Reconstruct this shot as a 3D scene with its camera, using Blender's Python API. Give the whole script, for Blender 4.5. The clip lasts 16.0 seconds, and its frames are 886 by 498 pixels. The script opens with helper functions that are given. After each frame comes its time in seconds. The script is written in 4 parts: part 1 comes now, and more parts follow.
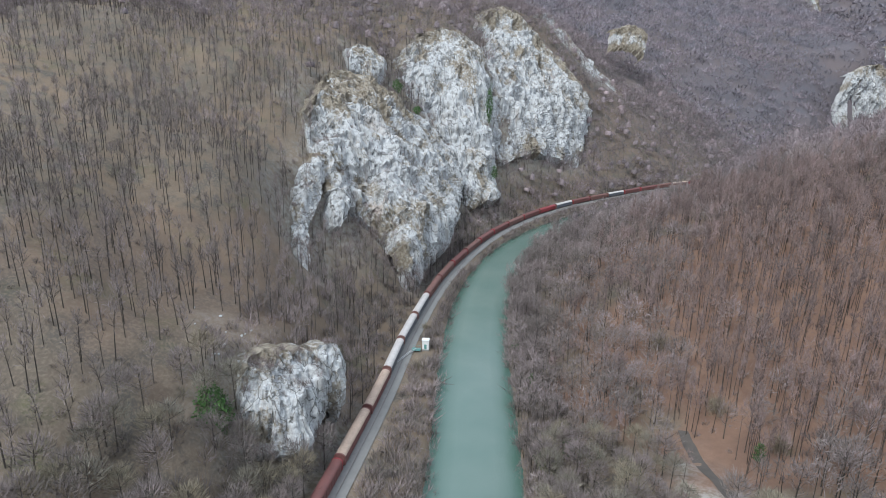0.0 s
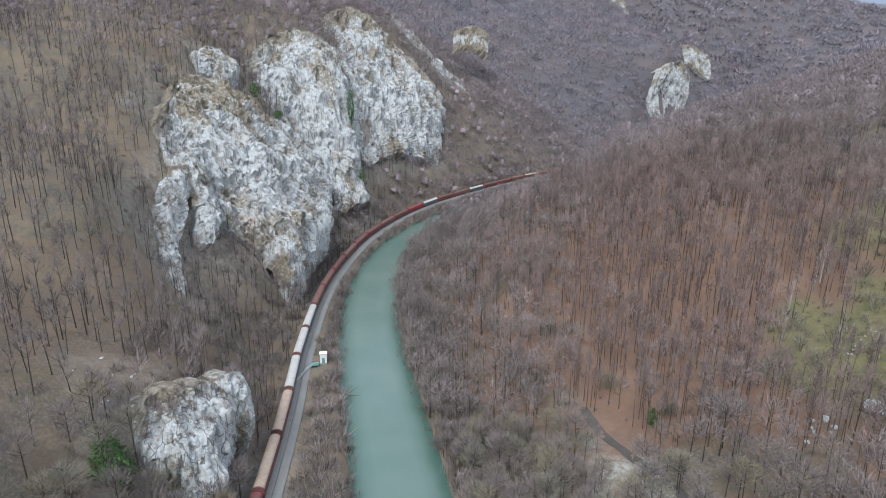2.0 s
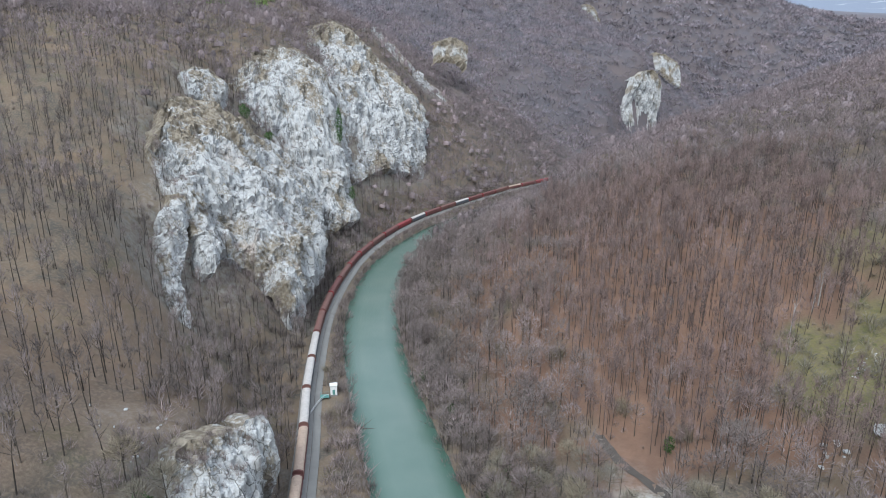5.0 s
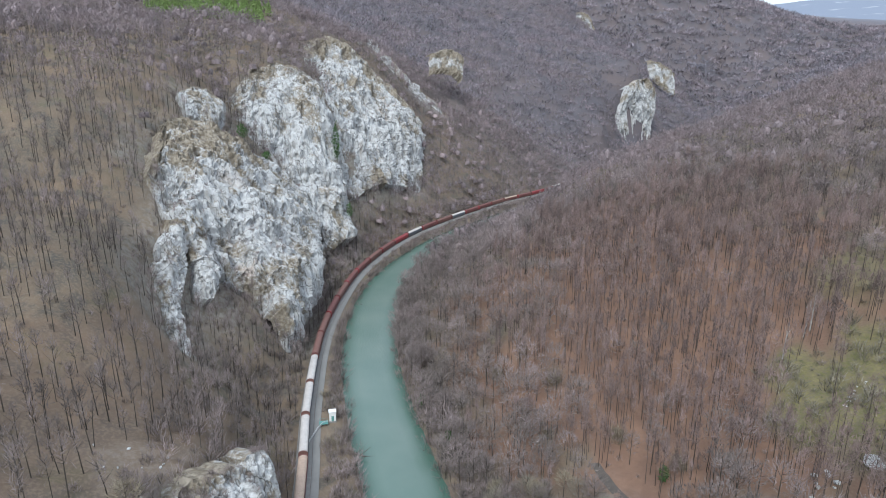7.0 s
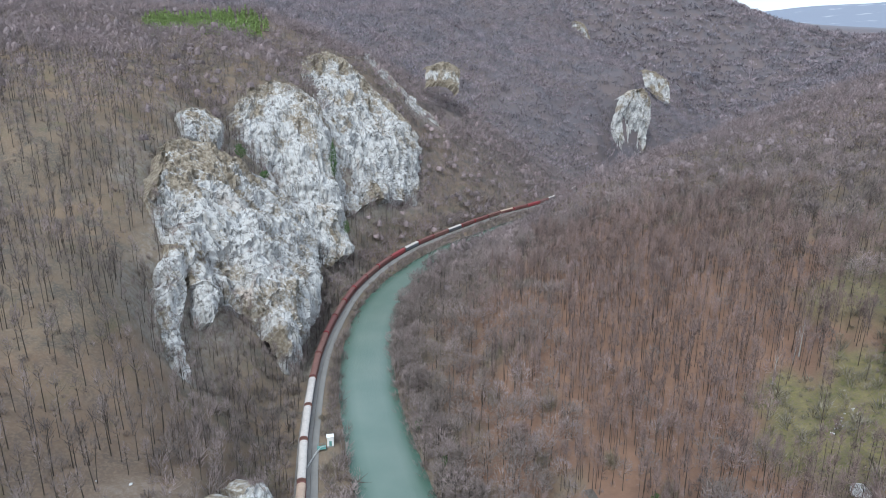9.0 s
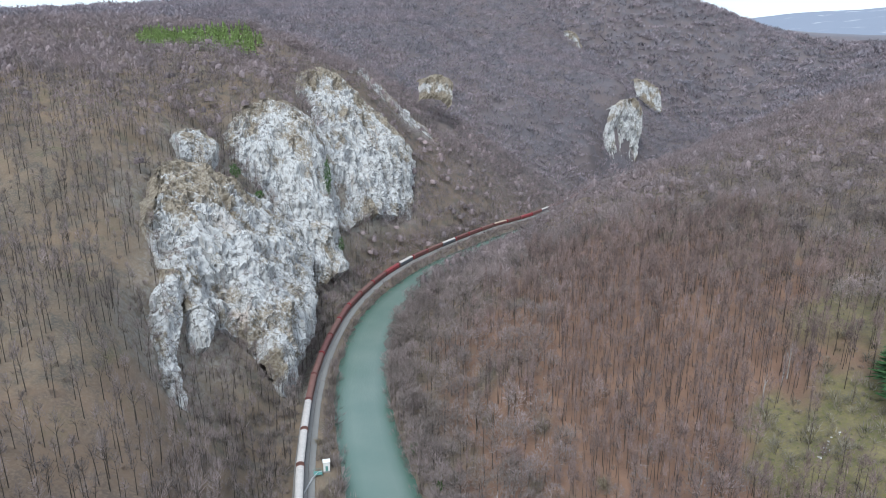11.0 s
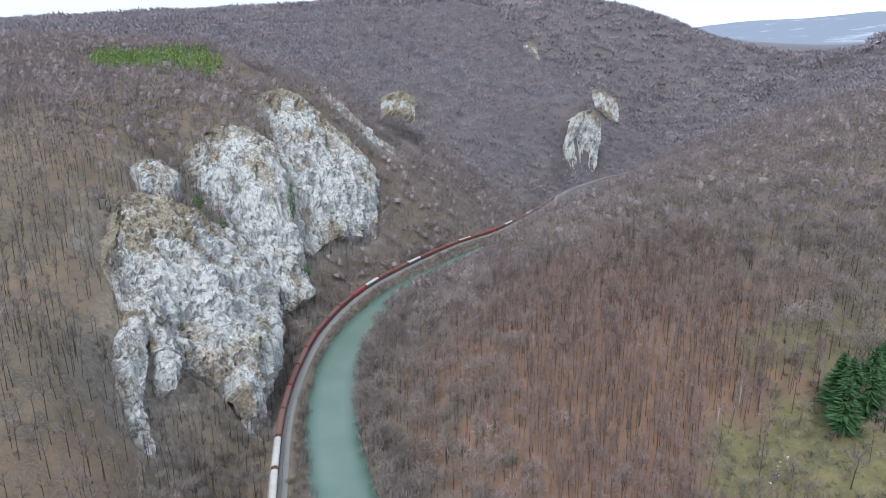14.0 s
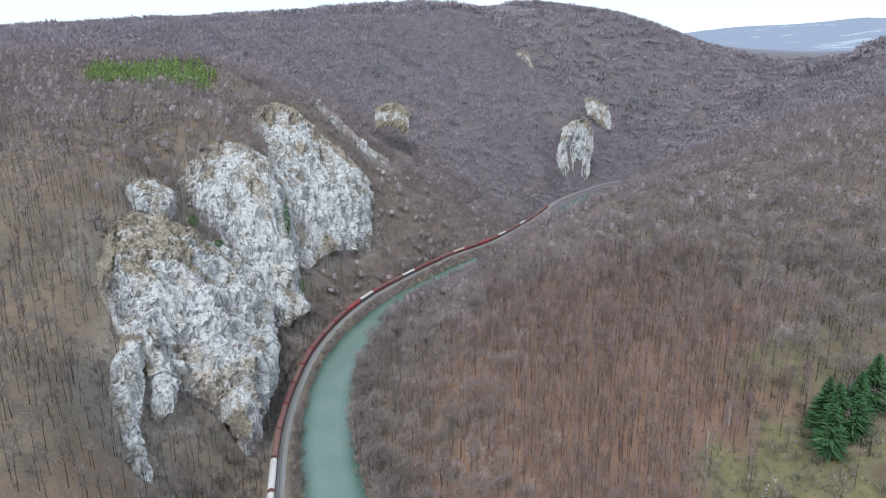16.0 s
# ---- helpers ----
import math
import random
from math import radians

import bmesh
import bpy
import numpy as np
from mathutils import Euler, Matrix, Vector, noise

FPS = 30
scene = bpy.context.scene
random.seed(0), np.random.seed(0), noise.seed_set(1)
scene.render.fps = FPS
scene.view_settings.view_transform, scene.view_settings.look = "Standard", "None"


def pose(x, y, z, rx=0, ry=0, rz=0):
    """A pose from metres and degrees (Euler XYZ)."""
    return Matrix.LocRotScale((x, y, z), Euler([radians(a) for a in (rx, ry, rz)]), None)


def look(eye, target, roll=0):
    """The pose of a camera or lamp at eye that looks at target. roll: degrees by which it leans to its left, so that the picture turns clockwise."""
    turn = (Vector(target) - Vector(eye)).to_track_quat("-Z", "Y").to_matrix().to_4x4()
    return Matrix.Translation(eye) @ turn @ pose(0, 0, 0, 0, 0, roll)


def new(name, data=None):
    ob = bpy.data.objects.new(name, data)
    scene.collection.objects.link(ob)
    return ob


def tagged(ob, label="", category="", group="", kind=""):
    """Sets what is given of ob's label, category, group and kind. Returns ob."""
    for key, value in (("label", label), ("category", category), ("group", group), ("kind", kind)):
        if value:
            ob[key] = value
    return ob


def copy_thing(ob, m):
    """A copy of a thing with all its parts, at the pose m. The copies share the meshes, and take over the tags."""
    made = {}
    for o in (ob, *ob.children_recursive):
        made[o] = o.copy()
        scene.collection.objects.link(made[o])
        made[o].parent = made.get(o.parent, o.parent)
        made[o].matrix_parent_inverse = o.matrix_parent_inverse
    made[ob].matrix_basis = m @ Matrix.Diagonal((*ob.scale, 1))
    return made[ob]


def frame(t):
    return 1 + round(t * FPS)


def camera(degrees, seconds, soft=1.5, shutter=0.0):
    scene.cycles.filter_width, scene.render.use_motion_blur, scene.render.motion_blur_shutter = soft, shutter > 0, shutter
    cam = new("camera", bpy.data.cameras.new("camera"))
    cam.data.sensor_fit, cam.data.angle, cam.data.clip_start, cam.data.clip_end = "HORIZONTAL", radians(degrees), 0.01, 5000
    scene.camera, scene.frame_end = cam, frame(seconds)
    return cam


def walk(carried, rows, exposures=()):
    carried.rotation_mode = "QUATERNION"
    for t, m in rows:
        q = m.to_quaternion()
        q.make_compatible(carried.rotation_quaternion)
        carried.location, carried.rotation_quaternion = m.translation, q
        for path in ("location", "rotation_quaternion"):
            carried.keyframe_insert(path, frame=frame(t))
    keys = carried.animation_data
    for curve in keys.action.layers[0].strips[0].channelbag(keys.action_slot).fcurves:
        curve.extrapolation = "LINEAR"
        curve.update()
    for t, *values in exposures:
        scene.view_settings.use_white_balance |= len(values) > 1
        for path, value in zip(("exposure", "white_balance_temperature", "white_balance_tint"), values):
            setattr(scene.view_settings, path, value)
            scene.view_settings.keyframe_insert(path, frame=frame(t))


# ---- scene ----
from mathutils import kdtree

cam = camera(74.03, 16.0, 0.75)
PATH = [
    (0, (0.02, -0.00, 100.00), (-29.48, 91.17, 71.41), 1.18),
    (0.5, (-3.40, -0.26, 100.20), (-27.85, 92.42, 71.69), 0.99),
    (1, (-6.61, -0.75, 100.63), (-22.83, 93.73, 72.16), 0.72),
    (1.5, (-10.02, -1.24, 101.14), (-18.96, 94.21, 72.69), 0.55),
    (2, (-13.29, -1.36, 101.74), (-18.70, 94.35, 73.25), 0.43),
    (2.5, (-16.46, -1.17, 102.61), (-19.96, 94.63, 74.11), 0.38),
    (3, (-19.32, -0.95, 103.75), (-21.82, 94.88, 75.28), 0.36),
    (3.5, (-21.79, -0.66, 105.14), (-23.68, 95.21, 76.75), 0.30),
    (4, (-24.17, -0.29, 106.76), (-25.59, 95.63, 78.53), 0.21),
    (6.5, (-27.25, -0.09, 117.80), (-27.38, 96.05, 90.27), 0.17),
    (7, (-27.06, -0.25, 120.06), (-27.11, 95.93, 92.66), 0.11),
    (7.5, (-26.90, -0.61, 122.33), (-26.84, 95.61, 95.12), 0.18),
    (8, (-26.80, -0.84, 124.64), (-26.63, 95.43, 97.59), 0.09),
    (8.5, (-26.70, -1.06, 126.87), (-26.40, 95.26, 100.00), 0.10),
    (9, (-26.68, -1.43, 129.14), (-26.23, 94.94, 102.44), 0.09),
    (11.3, (-26.60, -2.45, 139.11), (-24.66, 94.14, 113.29), -0.17),
    (11.5, (-26.65, -2.52, 140.08), (-23.81, 94.06, 114.30), -0.18),
    (12, (-26.79, -2.68, 142.41), (-22.20, 93.85, 116.72), -0.26),
    (12.5, (-26.92, -2.90, 144.86), (-21.27, 93.61, 119.30), -0.29),
    (13, (-26.90, -3.14, 147.12), (-20.43, 93.36, 121.70), -0.29),
    (13.5, (-26.89, -3.40, 149.36), (-19.87, 93.09, 124.06), -0.35),
    (14, (-26.99, -3.65, 151.80), (-19.61, 92.85, 126.63), -0.36),
    (14.5, (-27.22, -4.00, 154.23), (-19.47, 92.50, 129.20), -0.30),
    (15, (-27.21, -4.25, 156.55), (-19.22, 92.27, 131.64), -0.31),
    (15.5, (-27.21, -4.55, 158.77), (-18.99, 91.99, 134.00), -0.33),
    (16, (-27.28, -4.76, 161.21), (-18.83, 91.79, 136.56), -0.32),
]
walk(cam, [(t, look(eye, target, roll)) for t, eye, target, roll in PATH])

# ---- light ----
world = bpy.data.worlds.new("sky")
scene.world = world
world.use_nodes = True
wn, wl = world.node_tree.nodes, world.node_tree.links
sky = wn.new("ShaderNodeTexSky")
sky.sky_type, sky.sun_disc = "NISHITA", False
sky.sun_elevation, sky.sun_rotation = radians(48), radians(200)
sky.air_density, sky.dust_density, sky.ozone_density = 1.0, 1.5, 1.0
cloud = wn.new("ShaderNodeMix")
cloud.data_type = "RGBA"
cloud.inputs[0].default_value = 0.8
cloud.inputs[7].default_value = (4.45, 5.20, 6.15, 1)
wl.new(sky.outputs[0], cloud.inputs[6])
wl.new(cloud.outputs[2], wn["Background"].inputs[0])
wn["Background"].inputs[1].default_value = 0.155
sun = new("sun", bpy.data.lights.new("sun", "SUN"))
sun.data.energy, sun.data.angle, sun.data.color = 1.9, radians(22), (0.93, 0.985, 1.01)
sun.matrix_world = look((0, 0, 0), (0.25, 0.7, -0.82))
scene.view_settings.exposure = 0.57


# ---- materials ----
def material(name, rough=0.9, metal=0.0):
    m = bpy.data.materials.new(name)
    m.use_nodes = True
    b = m.node_tree.nodes["Principled BSDF"]
    b.inputs["Roughness"].default_value, b.inputs["Metallic"].default_value = rough, metal
    b.inputs["Specular IOR Level"].default_value = 0.25
    return m, m.node_tree.nodes, m.node_tree.links, b


def coords(n, l, scale=(1, 1, 1)):
    g = n.new("ShaderNodeNewGeometry")
    v = n.new("ShaderNodeVectorMath")
    v.operation = "MULTIPLY"
    v.inputs[1].default_value = scale
    l.new(g.outputs["Position"], v.inputs[0])
    return v.outputs[0]


def fractal(n, l, vec, scale, detail=5.0, rough=0.6, warp=0.0):
    t = n.new("ShaderNodeTexNoise")
    t.inputs["Scale"].default_value, t.inputs["Detail"].default_value = scale, detail
    t.inputs["Roughness"].default_value, t.inputs["Distortion"].default_value = rough, warp
    l.new(vec, t.inputs["Vector"])
    return t.outputs["Fac"]


def ramp(n, l, fac, *stops):
    r = n.new("ShaderNodeValToRGB")
    e = r.color_ramp.elements
    while len(e) < len(stops):
        e.new(0.5)
    for k, (at, c) in zip(e, stops):
        k.position, k.color = at, (*c, 1) if len(c) == 3 else c
    l.new(fac, r.inputs[0])
    return r.outputs[0]


def mixed(n, l, fac, a, b, mode="MIX"):
    m = n.new("ShaderNodeMix")
    m.data_type, m.blend_type = "RGBA", mode
    for sock, v in ((m.inputs[0], fac), (m.inputs[6], a), (m.inputs[7], b)):
        if isinstance(v, (int, float)):
            sock.default_value = v
        elif isinstance(v, tuple):
            sock.default_value = (*v, 1)
        else:
            l.new(v, sock)
    return m.outputs[2]


def bumped(n, l, b, height, strength, distance):
    k = n.new("ShaderNodeBump")
    k.inputs["Strength"].default_value, k.inputs["Distance"].default_value = strength, distance
    l.new(height, k.inputs["Height"])
    l.new(k.outputs[0], b.inputs["Normal"])


def black_white(lo, hi):
    return ((lo, (0, 0, 0)), (hi, (1, 1, 1)))


# leaf litter with moss, dry grass and stones
M_GROUND, n, l, b = material("leaf_litter", 0.95)
p = coords(n, l)
big, mid, fine = fractal(n, l, p, 0.018), fractal(n, l, p, 0.12, 6), fractal(n, l, p, 1.3, 4)
c = mixed(n, l, ramp(n, l, big, *black_white(0.38, 0.66)), (0.146, 0.117, 0.090), (0.222, 0.158, 0.108))
c = mixed(n, l, ramp(n, l, mid, *black_white(0.45, 0.62)), c, (0.112, 0.100, 0.084))
c = mixed(n, l, ramp(n, l, fractal(n, l, p, 0.05, 6, 0.7), *black_white(0.56, 0.70)), c, (0.135, 0.124, 0.074))
c = mixed(n, l, ramp(n, l, fine, *black_white(0.46, 0.70)), c, (0.220, 0.176, 0.132))
mask = n.new("ShaderNodeAttribute")
mask.attribute_name = "meadow"
grass = mixed(n, l, ramp(n, l, fractal(n, l, p, 0.16, 6, 0.7), *black_white(0.40, 0.6)), (0.115, 0.115, 0.046), (0.215, 0.182, 0.085))
grass = mixed(n, l, ramp(n, l, fractal(n, l, p, 0.9, 6, 0.75), *black_white(0.42, 0.62)), grass, (0.15, 0.125, 0.085))
grass = mixed(n, l, ramp(n, l, fractal(n, l, p, 0.33, 5, 0.7), *black_white(0.55, 0.68)), grass, (0.060, 0.068, 0.034))
c = mixed(n, l, mask.outputs["Fac"], c, grass)
stones = n.new("ShaderNodeAttribute")
stones.attribute_name = "scree"
c = mixed(n, l, stones.outputs["Fac"], c, mixed(n, l, ramp(n, l, fractal(n, l, p, 0.45, 6, 0.75), *black_white(0.44, 0.56)), (0.25, 0.215, 0.17), (0.42, 0.40, 0.365)))
rust = n.new("ShaderNodeAttribute")
rust.attribute_name = "rust"
c = mixed(n, l, rust.outputs["Fac"], c, mixed(n, l, ramp(n, l, mid, *black_white(0.40, 0.62)), (0.182, 0.106, 0.076), (0.255, 0.148, 0.102)))
# far slopes take a bare-woods mauve with bluish haze mixed into the colour
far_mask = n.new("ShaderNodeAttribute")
far_mask.attribute_name = "hazed_upland"
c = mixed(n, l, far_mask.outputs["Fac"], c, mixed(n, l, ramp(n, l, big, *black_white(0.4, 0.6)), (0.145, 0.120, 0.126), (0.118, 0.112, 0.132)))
# distant mountains: blue haze put into the colour, with paler snow patches
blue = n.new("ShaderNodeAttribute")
blue.attribute_name = "hazed_mountain"
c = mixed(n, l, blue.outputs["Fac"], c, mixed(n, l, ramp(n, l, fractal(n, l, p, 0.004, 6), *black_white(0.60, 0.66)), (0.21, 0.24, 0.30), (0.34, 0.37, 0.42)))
l.new(c, b.inputs["Base Color"])
bumped(n, l, b, fine, 0.7, 0.4)

# weathered limestone
M_ROCK, n, l, b = material("limestone", 0.92)
p = coords(n, l)
pv = coords(n, l, (1, 1, 0.28))
streak, grain = fractal(n, l, pv, 0.30, 5, 0.62, 0.5), fractal(n, l, p, 1.7, 9, 0.75)
c = ramp(n, l, grain, (0.28, (0.27, 0.272, 0.27)), (0.42, (0.43, 0.432, 0.43)), (0.55, (0.535, 0.538, 0.535)), (0.75, (0.65, 0.652, 0.65)))
c = mixed(n, l, ramp(n, l, streak, (0.48, (0, 0, 0)), (0.68, (0.72, 0.72, 0.72))), c, (0.285, 0.272, 0.25))
c = mixed(n, l, ramp(n, l, fractal(n, l, coords(n, l, (1, 1, 0.2)), 0.75, 4, 0.6), (0.54, (0, 0, 0)), (0.70, (0.6, 0.6, 0.6))), c, (0.20, 0.195, 0.185))
c = mixed(n, l, ramp(n, l, fractal(n, l, pv, 0.055, 6, 0.6, 0.4), (0.60, (0, 0, 0)), (0.72, (0.75, 0.75, 0.75))), c, (0.44, 0.33, 0.25))
crack = n.new("ShaderNodeTexVoronoi")
crack.feature, crack.inputs["Scale"].default_value = "DISTANCE_TO_EDGE", 0.2
warp = n.new("ShaderNodeVectorMath")
warp.operation = "ADD"
wob = n.new("ShaderNodeTexNoise")
wob.inputs["Scale"].default_value = 0.35
pc = coords(n, l, (1, 1, 0.5))
l.new(pc, wob.inputs["Vector"])
scl = n.new("ShaderNodeVectorMath")
scl.operation, scl.inputs[3].default_value = "SCALE", 4.0
l.new(wob.outputs["Color"], scl.inputs[0])
l.new(pc, warp.inputs[0])
l.new(scl.outputs[0], warp.inputs[1])
l.new(warp.outputs[0], crack.inputs["Vector"])
c = mixed(n, l, ramp(n, l, crack.outputs["Distance"], (0.0, (1, 1, 1)), (0.03, (0, 0, 0))), c, (0.11, 0.106, 0.10))
turf_mask = n.new("ShaderNodeAttribute")
turf_mask.attribute_name = "turf"
add = n.new("ShaderNodeMath")
add.operation = "MULTIPLY_ADD"
add.inputs[1].default_value = 0.75
l.new(fractal(n, l, p, 0.55, 8, 0.8), add.inputs[0])
l.new(turf_mask.outputs["Fac"], add.inputs[2])
turf = mixed(n, l, ramp(n, l, fractal(n, l, p, 0.6, 6), *black_white(0.42, 0.6)), (0.175, 0.145, 0.108), (0.315, 0.275, 0.220))
c = mixed(n, l, ramp(n, l, add.outputs[0], *black_white(0.57, 0.66)), c, turf)
l.new(c, b.inputs["Base Color"])
bumped(n, l, b, grain, 0.55, 0.5)

# river
M_WATER, n, l, b = material("river_water", 0.12)
b.inputs["Specular IOR Level"].default_value = 0.5
p = coords(n, l)
c = mixed(n, l, ramp(n, l, fractal(n, l, p, 0.03, 3), *black_white(0.35, 0.65)), (0.110, 0.172, 0.145), (0.135, 0.192, 0.165))
# reflected bank trees painted in: water colour goes darker green towards the edges
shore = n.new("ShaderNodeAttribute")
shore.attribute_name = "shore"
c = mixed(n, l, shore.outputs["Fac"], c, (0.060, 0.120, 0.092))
l.new(c, b.inputs["Base Color"])
rip = fractal(n, l, coords(n, l, (1, 0.45, 1)), 0.9, 4)
bumped(n, l, b, rip, 0.5, 0.25)


def bark(name, a, bcol, scale=0.12):
    m, n, l, b = material(name, 0.95)
    p = coords(n, l)
    c = mixed(n, l, ramp(n, l, fractal(n, l, p, scale, 3), *black_white(0.36, 0.64)), a, bcol)
    c = mixed(n, l, ramp(n, l, fractal(n, l, p, 1.1, 5, 0.75), *black_white(0.36, 0.56)), tuple(v * 0.52 for v in bcol), c)
    tone = n.new("ShaderNodeAttribute")
    tone.attribute_name = "tone"
    up = n.new("ShaderNodeMath")
    up.operation, up.use_clamp = "MULTIPLY", True
    up.inputs[1].default_value = 0.62
    l.new(tone.outputs["Fac"], up.inputs[0])
    down = n.new("ShaderNodeMath")
    down.operation, down.use_clamp = "MULTIPLY", True
    down.inputs[1].default_value = -0.72
    l.new(tone.outputs["Fac"], down.inputs[0])
    c = mixed(n, l, up.outputs[0], c, tuple(min(0.5, v * 1.4) for v in a))
    c = mixed(n, l, down.outputs[0], c, tuple(v * 0.3 for v in bcol))
    g = n.new("ShaderNodeNewGeometry")
    c = mixed(n, l, g.outputs["Random Per Island"], c, mixed(n, l, 0.38, c, (0.07, 0.06, 0.055)))
    l.new(c, b.inputs["Base Color"])
    return m


M_TWIG = bark("bare_twigs", (0.350, 0.282, 0.274), (0.290, 0.246, 0.226), 0.06)
M_TWIG_MID = bark("grey_twigs", (0.335, 0.262, 0.264), (0.282, 0.238, 0.246), 0.03)
M_RUST_TWIG = bark("rusty_twigs", (0.330, 0.240, 0.224), (0.272, 0.200, 0.182), 0.05)
M_POLE = bark("pole_bark", (0.155, 0.118, 0.096), (0.100, 0.080, 0.068))
# bluish aerial haze worked into the twig colour of the far woods
M_TWIG_HAZED = bark("haze_tinted_twigs", (0.355, 0.288, 0.308), (0.292, 0.280, 0.322), 0.012)
M_OLIVE = bark("olive_twigs", (0.36, 0.325, 0.25), (0.29, 0.265, 0.215))
M_YELLOW = bark("yellow_leaves", (0.27, 0.27, 0.055), (0.20, 0.22, 0.05), 0.4)
M_BARK = bark("bark", (0.120, 0.098, 0.078), (0.075, 0.064, 0.054))
M_BIRCH = bark("birch_bark", (0.75, 0.74, 0.71), (0.60, 0.58, 0.55))
M_WILLOW = bark("willow_twigs", (0.42, 0.35, 0.25), (0.34, 0.30, 0.22))
M_PINE = bark("conifer_needles", (0.045, 0.145, 0.060), (0.075, 0.175, 0.06), 0.3)
M_PINE_FAR = bark("pine_needles", (0.30, 0.44, 0.15), (0.36, 0.48, 0.18), 0.1)
M_IVY = bark("ivy_leaves", (0.055, 0.135, 0.035), (0.085, 0.175, 0.05), 0.4)


def plain(name, col, rough=0.6, metal=0.0, var=0.35, scale=0.8):
    m, n, l, b = material(name, rough, metal)
    t = n.new("ShaderNodeTexCoord")
    f = fractal(n, l, t.outputs["Object"], scale, 6, 0.7)
    c = mixed(n, l, ramp(n, l, f, *black_white(0.35, 0.7)), col, tuple(v * (1 - var) + 0.02 for v in col))
    l.new(c, b.inputs["Base Color"])
    return m


M_BALLAST = plain("ballast", (0.27, 0.255, 0.24), 0.95, var=0.3, scale=0.9)
M_PATH = plain("service_path", (0.22, 0.215, 0.205), 0.95, var=0.25, scale=0.2)
M_DIRT = plain("mud", (0.115, 0.098, 0.085), 0.9, var=0.4, scale=0.5)
M_STEEL = plain("rail_steel", (0.22, 0.19, 0.17), 0.45, 0.8)
M_SLEEPER = plain("concrete_sleeper", (0.30, 0.29, 0.27), 0.9)
M_BOGIE = plain("dark_bogie", (0.045, 0.042, 0.04), 0.8)
M_RED = plain("red_brown_paint", (0.195, 0.080, 0.072), 0.65)
M_BROWN = plain("brown_paint", (0.21, 0.105, 0.088), 0.65)
M_BRIGHT = plain("bright_red_paint", (0.32, 0.055, 0.06), 0.55)
M_WHITE = plain("pale_grey_paint", (0.58, 0.54, 0.51), 0.5, var=0.3)
M_TAN = plain("tan_paint", (0.50, 0.37, 0.29), 0.6, var=0.3)
M_GRAFFITI = plain("scribbled_grey_side", (0.17, 0.18, 0.20), 0.6, var=0.7, scale=1.6)
M_HUTWALL = plain("white_render", (0.75, 0.75, 0.73), 0.8, var=0.12)
M_TEAL = plain("teal_paint", (0.13, 0.32, 0.29), 0.6)
M_GALV = plain("pale_metal", (0.6, 0.6, 0.6), 0.5)


# ---- mesh helpers ----
def mesh_of(name, verts, faces, mat, smooth=False):
    me = bpy.data.meshes.new(name)
    me.from_pydata([tuple(v) for v in verts], [], [tuple(f) for f in faces])
    me.materials.append(mat)
    if smooth:
        me.polygons.foreach_set("use_smooth", [True] * len(me.polygons))
    return me


def part(name, bm, mat, parent, label=""):
    me = bpy.data.meshes.new(name)
    bm.to_mesh(me)
    bm.free()
    me.materials.append(mat)
    ob = new(name, me)
    ob.parent = parent
    return tagged(ob, label)


def block(bm, lo, hi, bevel=0.0):
    made = bmesh.ops.create_cube(bm, size=1.0)["verts"]
    for v in made:
        v.co = [(a + c) / 2 + q * (c - a) for a, c, q in zip(lo, hi, v.co)]
    if bevel:
        bmesh.ops.bevel(bm, geom=list({e for v in made for e in v.link_edges}), offset=bevel, segments=2, affect="EDGES", profile=0.5)
    return bm


def rod(bm, a, c, r, r2=None, sides=8):
    a, c = Vector(a), Vector(c)
    m = Matrix.Translation((a + c) / 2) @ (c - a).to_track_quat("Z", "Y").to_matrix().to_4x4()
    bmesh.ops.create_cone(bm, cap_ends=True, segments=sides, radius1=r, radius2=r if r2 is None else r2, depth=(c - a).length, matrix=m)
    return bm


def smoothstep(a, b, x):
    t = np.clip((x - a) / (b - a), 0, 1)
    return t * t * (3 - 2 * t)


def spline(points, count):
    """Catmull-Rom through points, count samples."""
    p = np.array(points, float)
    p = np.vstack([2 * p[0] - p[1], p, 2 * p[-1] - p[-2]])
    u = np.linspace(0, len(p) - 3 - 1e-9, count)
    i = u.astype(int)
    t = (u - i)[:, None]
    a, b, c, d = p[i], p[i + 1], p[i + 2], p[i + 3]
    return 0.5 * (2 * b + (c - a) * t + (2 * a - 5 * b + 4 * c - d) * t**2 + (3 * b - a - 3 * c + d) * t**3)


def value_noise(x, y, z, seed):
    """Smooth lattice noise in [-1, 1] for arrays."""
    x, y, z = np.broadcast_arrays(x, y, z)
    i, j, k = np.floor(x).astype(np.int64), np.floor(y).astype(np.int64), np.floor(z).astype(np.int64)
    u, v, w = x - i, y - j, z - k
    u, v, w = (q * q * q * (q * (q * 6 - 15) + 10) for q in (u, v, w))

    def corner(a, b, c):
        h = ((i + a) * 374761393 + (j + b) * 668265263 + (k + c) * 2147483647 + seed * 974634777) & 0x7FFFFFFF
        h = ((h ^ (h >> 13)) * 1274126177) & 0x7FFFFFFF
        return ((h ^ (h >> 16)) & 0xFFFF) / 32767.5 - 1

    out = 0
    for a in (0, 1):
        for b in (0, 1):
            for c in (0, 1):
                out = out + corner(a, b, c) * (u if a else 1 - u) * (v if b else 1 - v) * (w if c else 1 - w)
    return out


def fbm(x, y, z, octaves, seed, gain=0.5):
    out, amp = 0, 1.0
    for o in range(octaves):
        out, amp = out + amp * value_noise(x * 2**o + 17.3 * o, y * 2**o, z * 2**o, seed + o), amp * gain
    return out


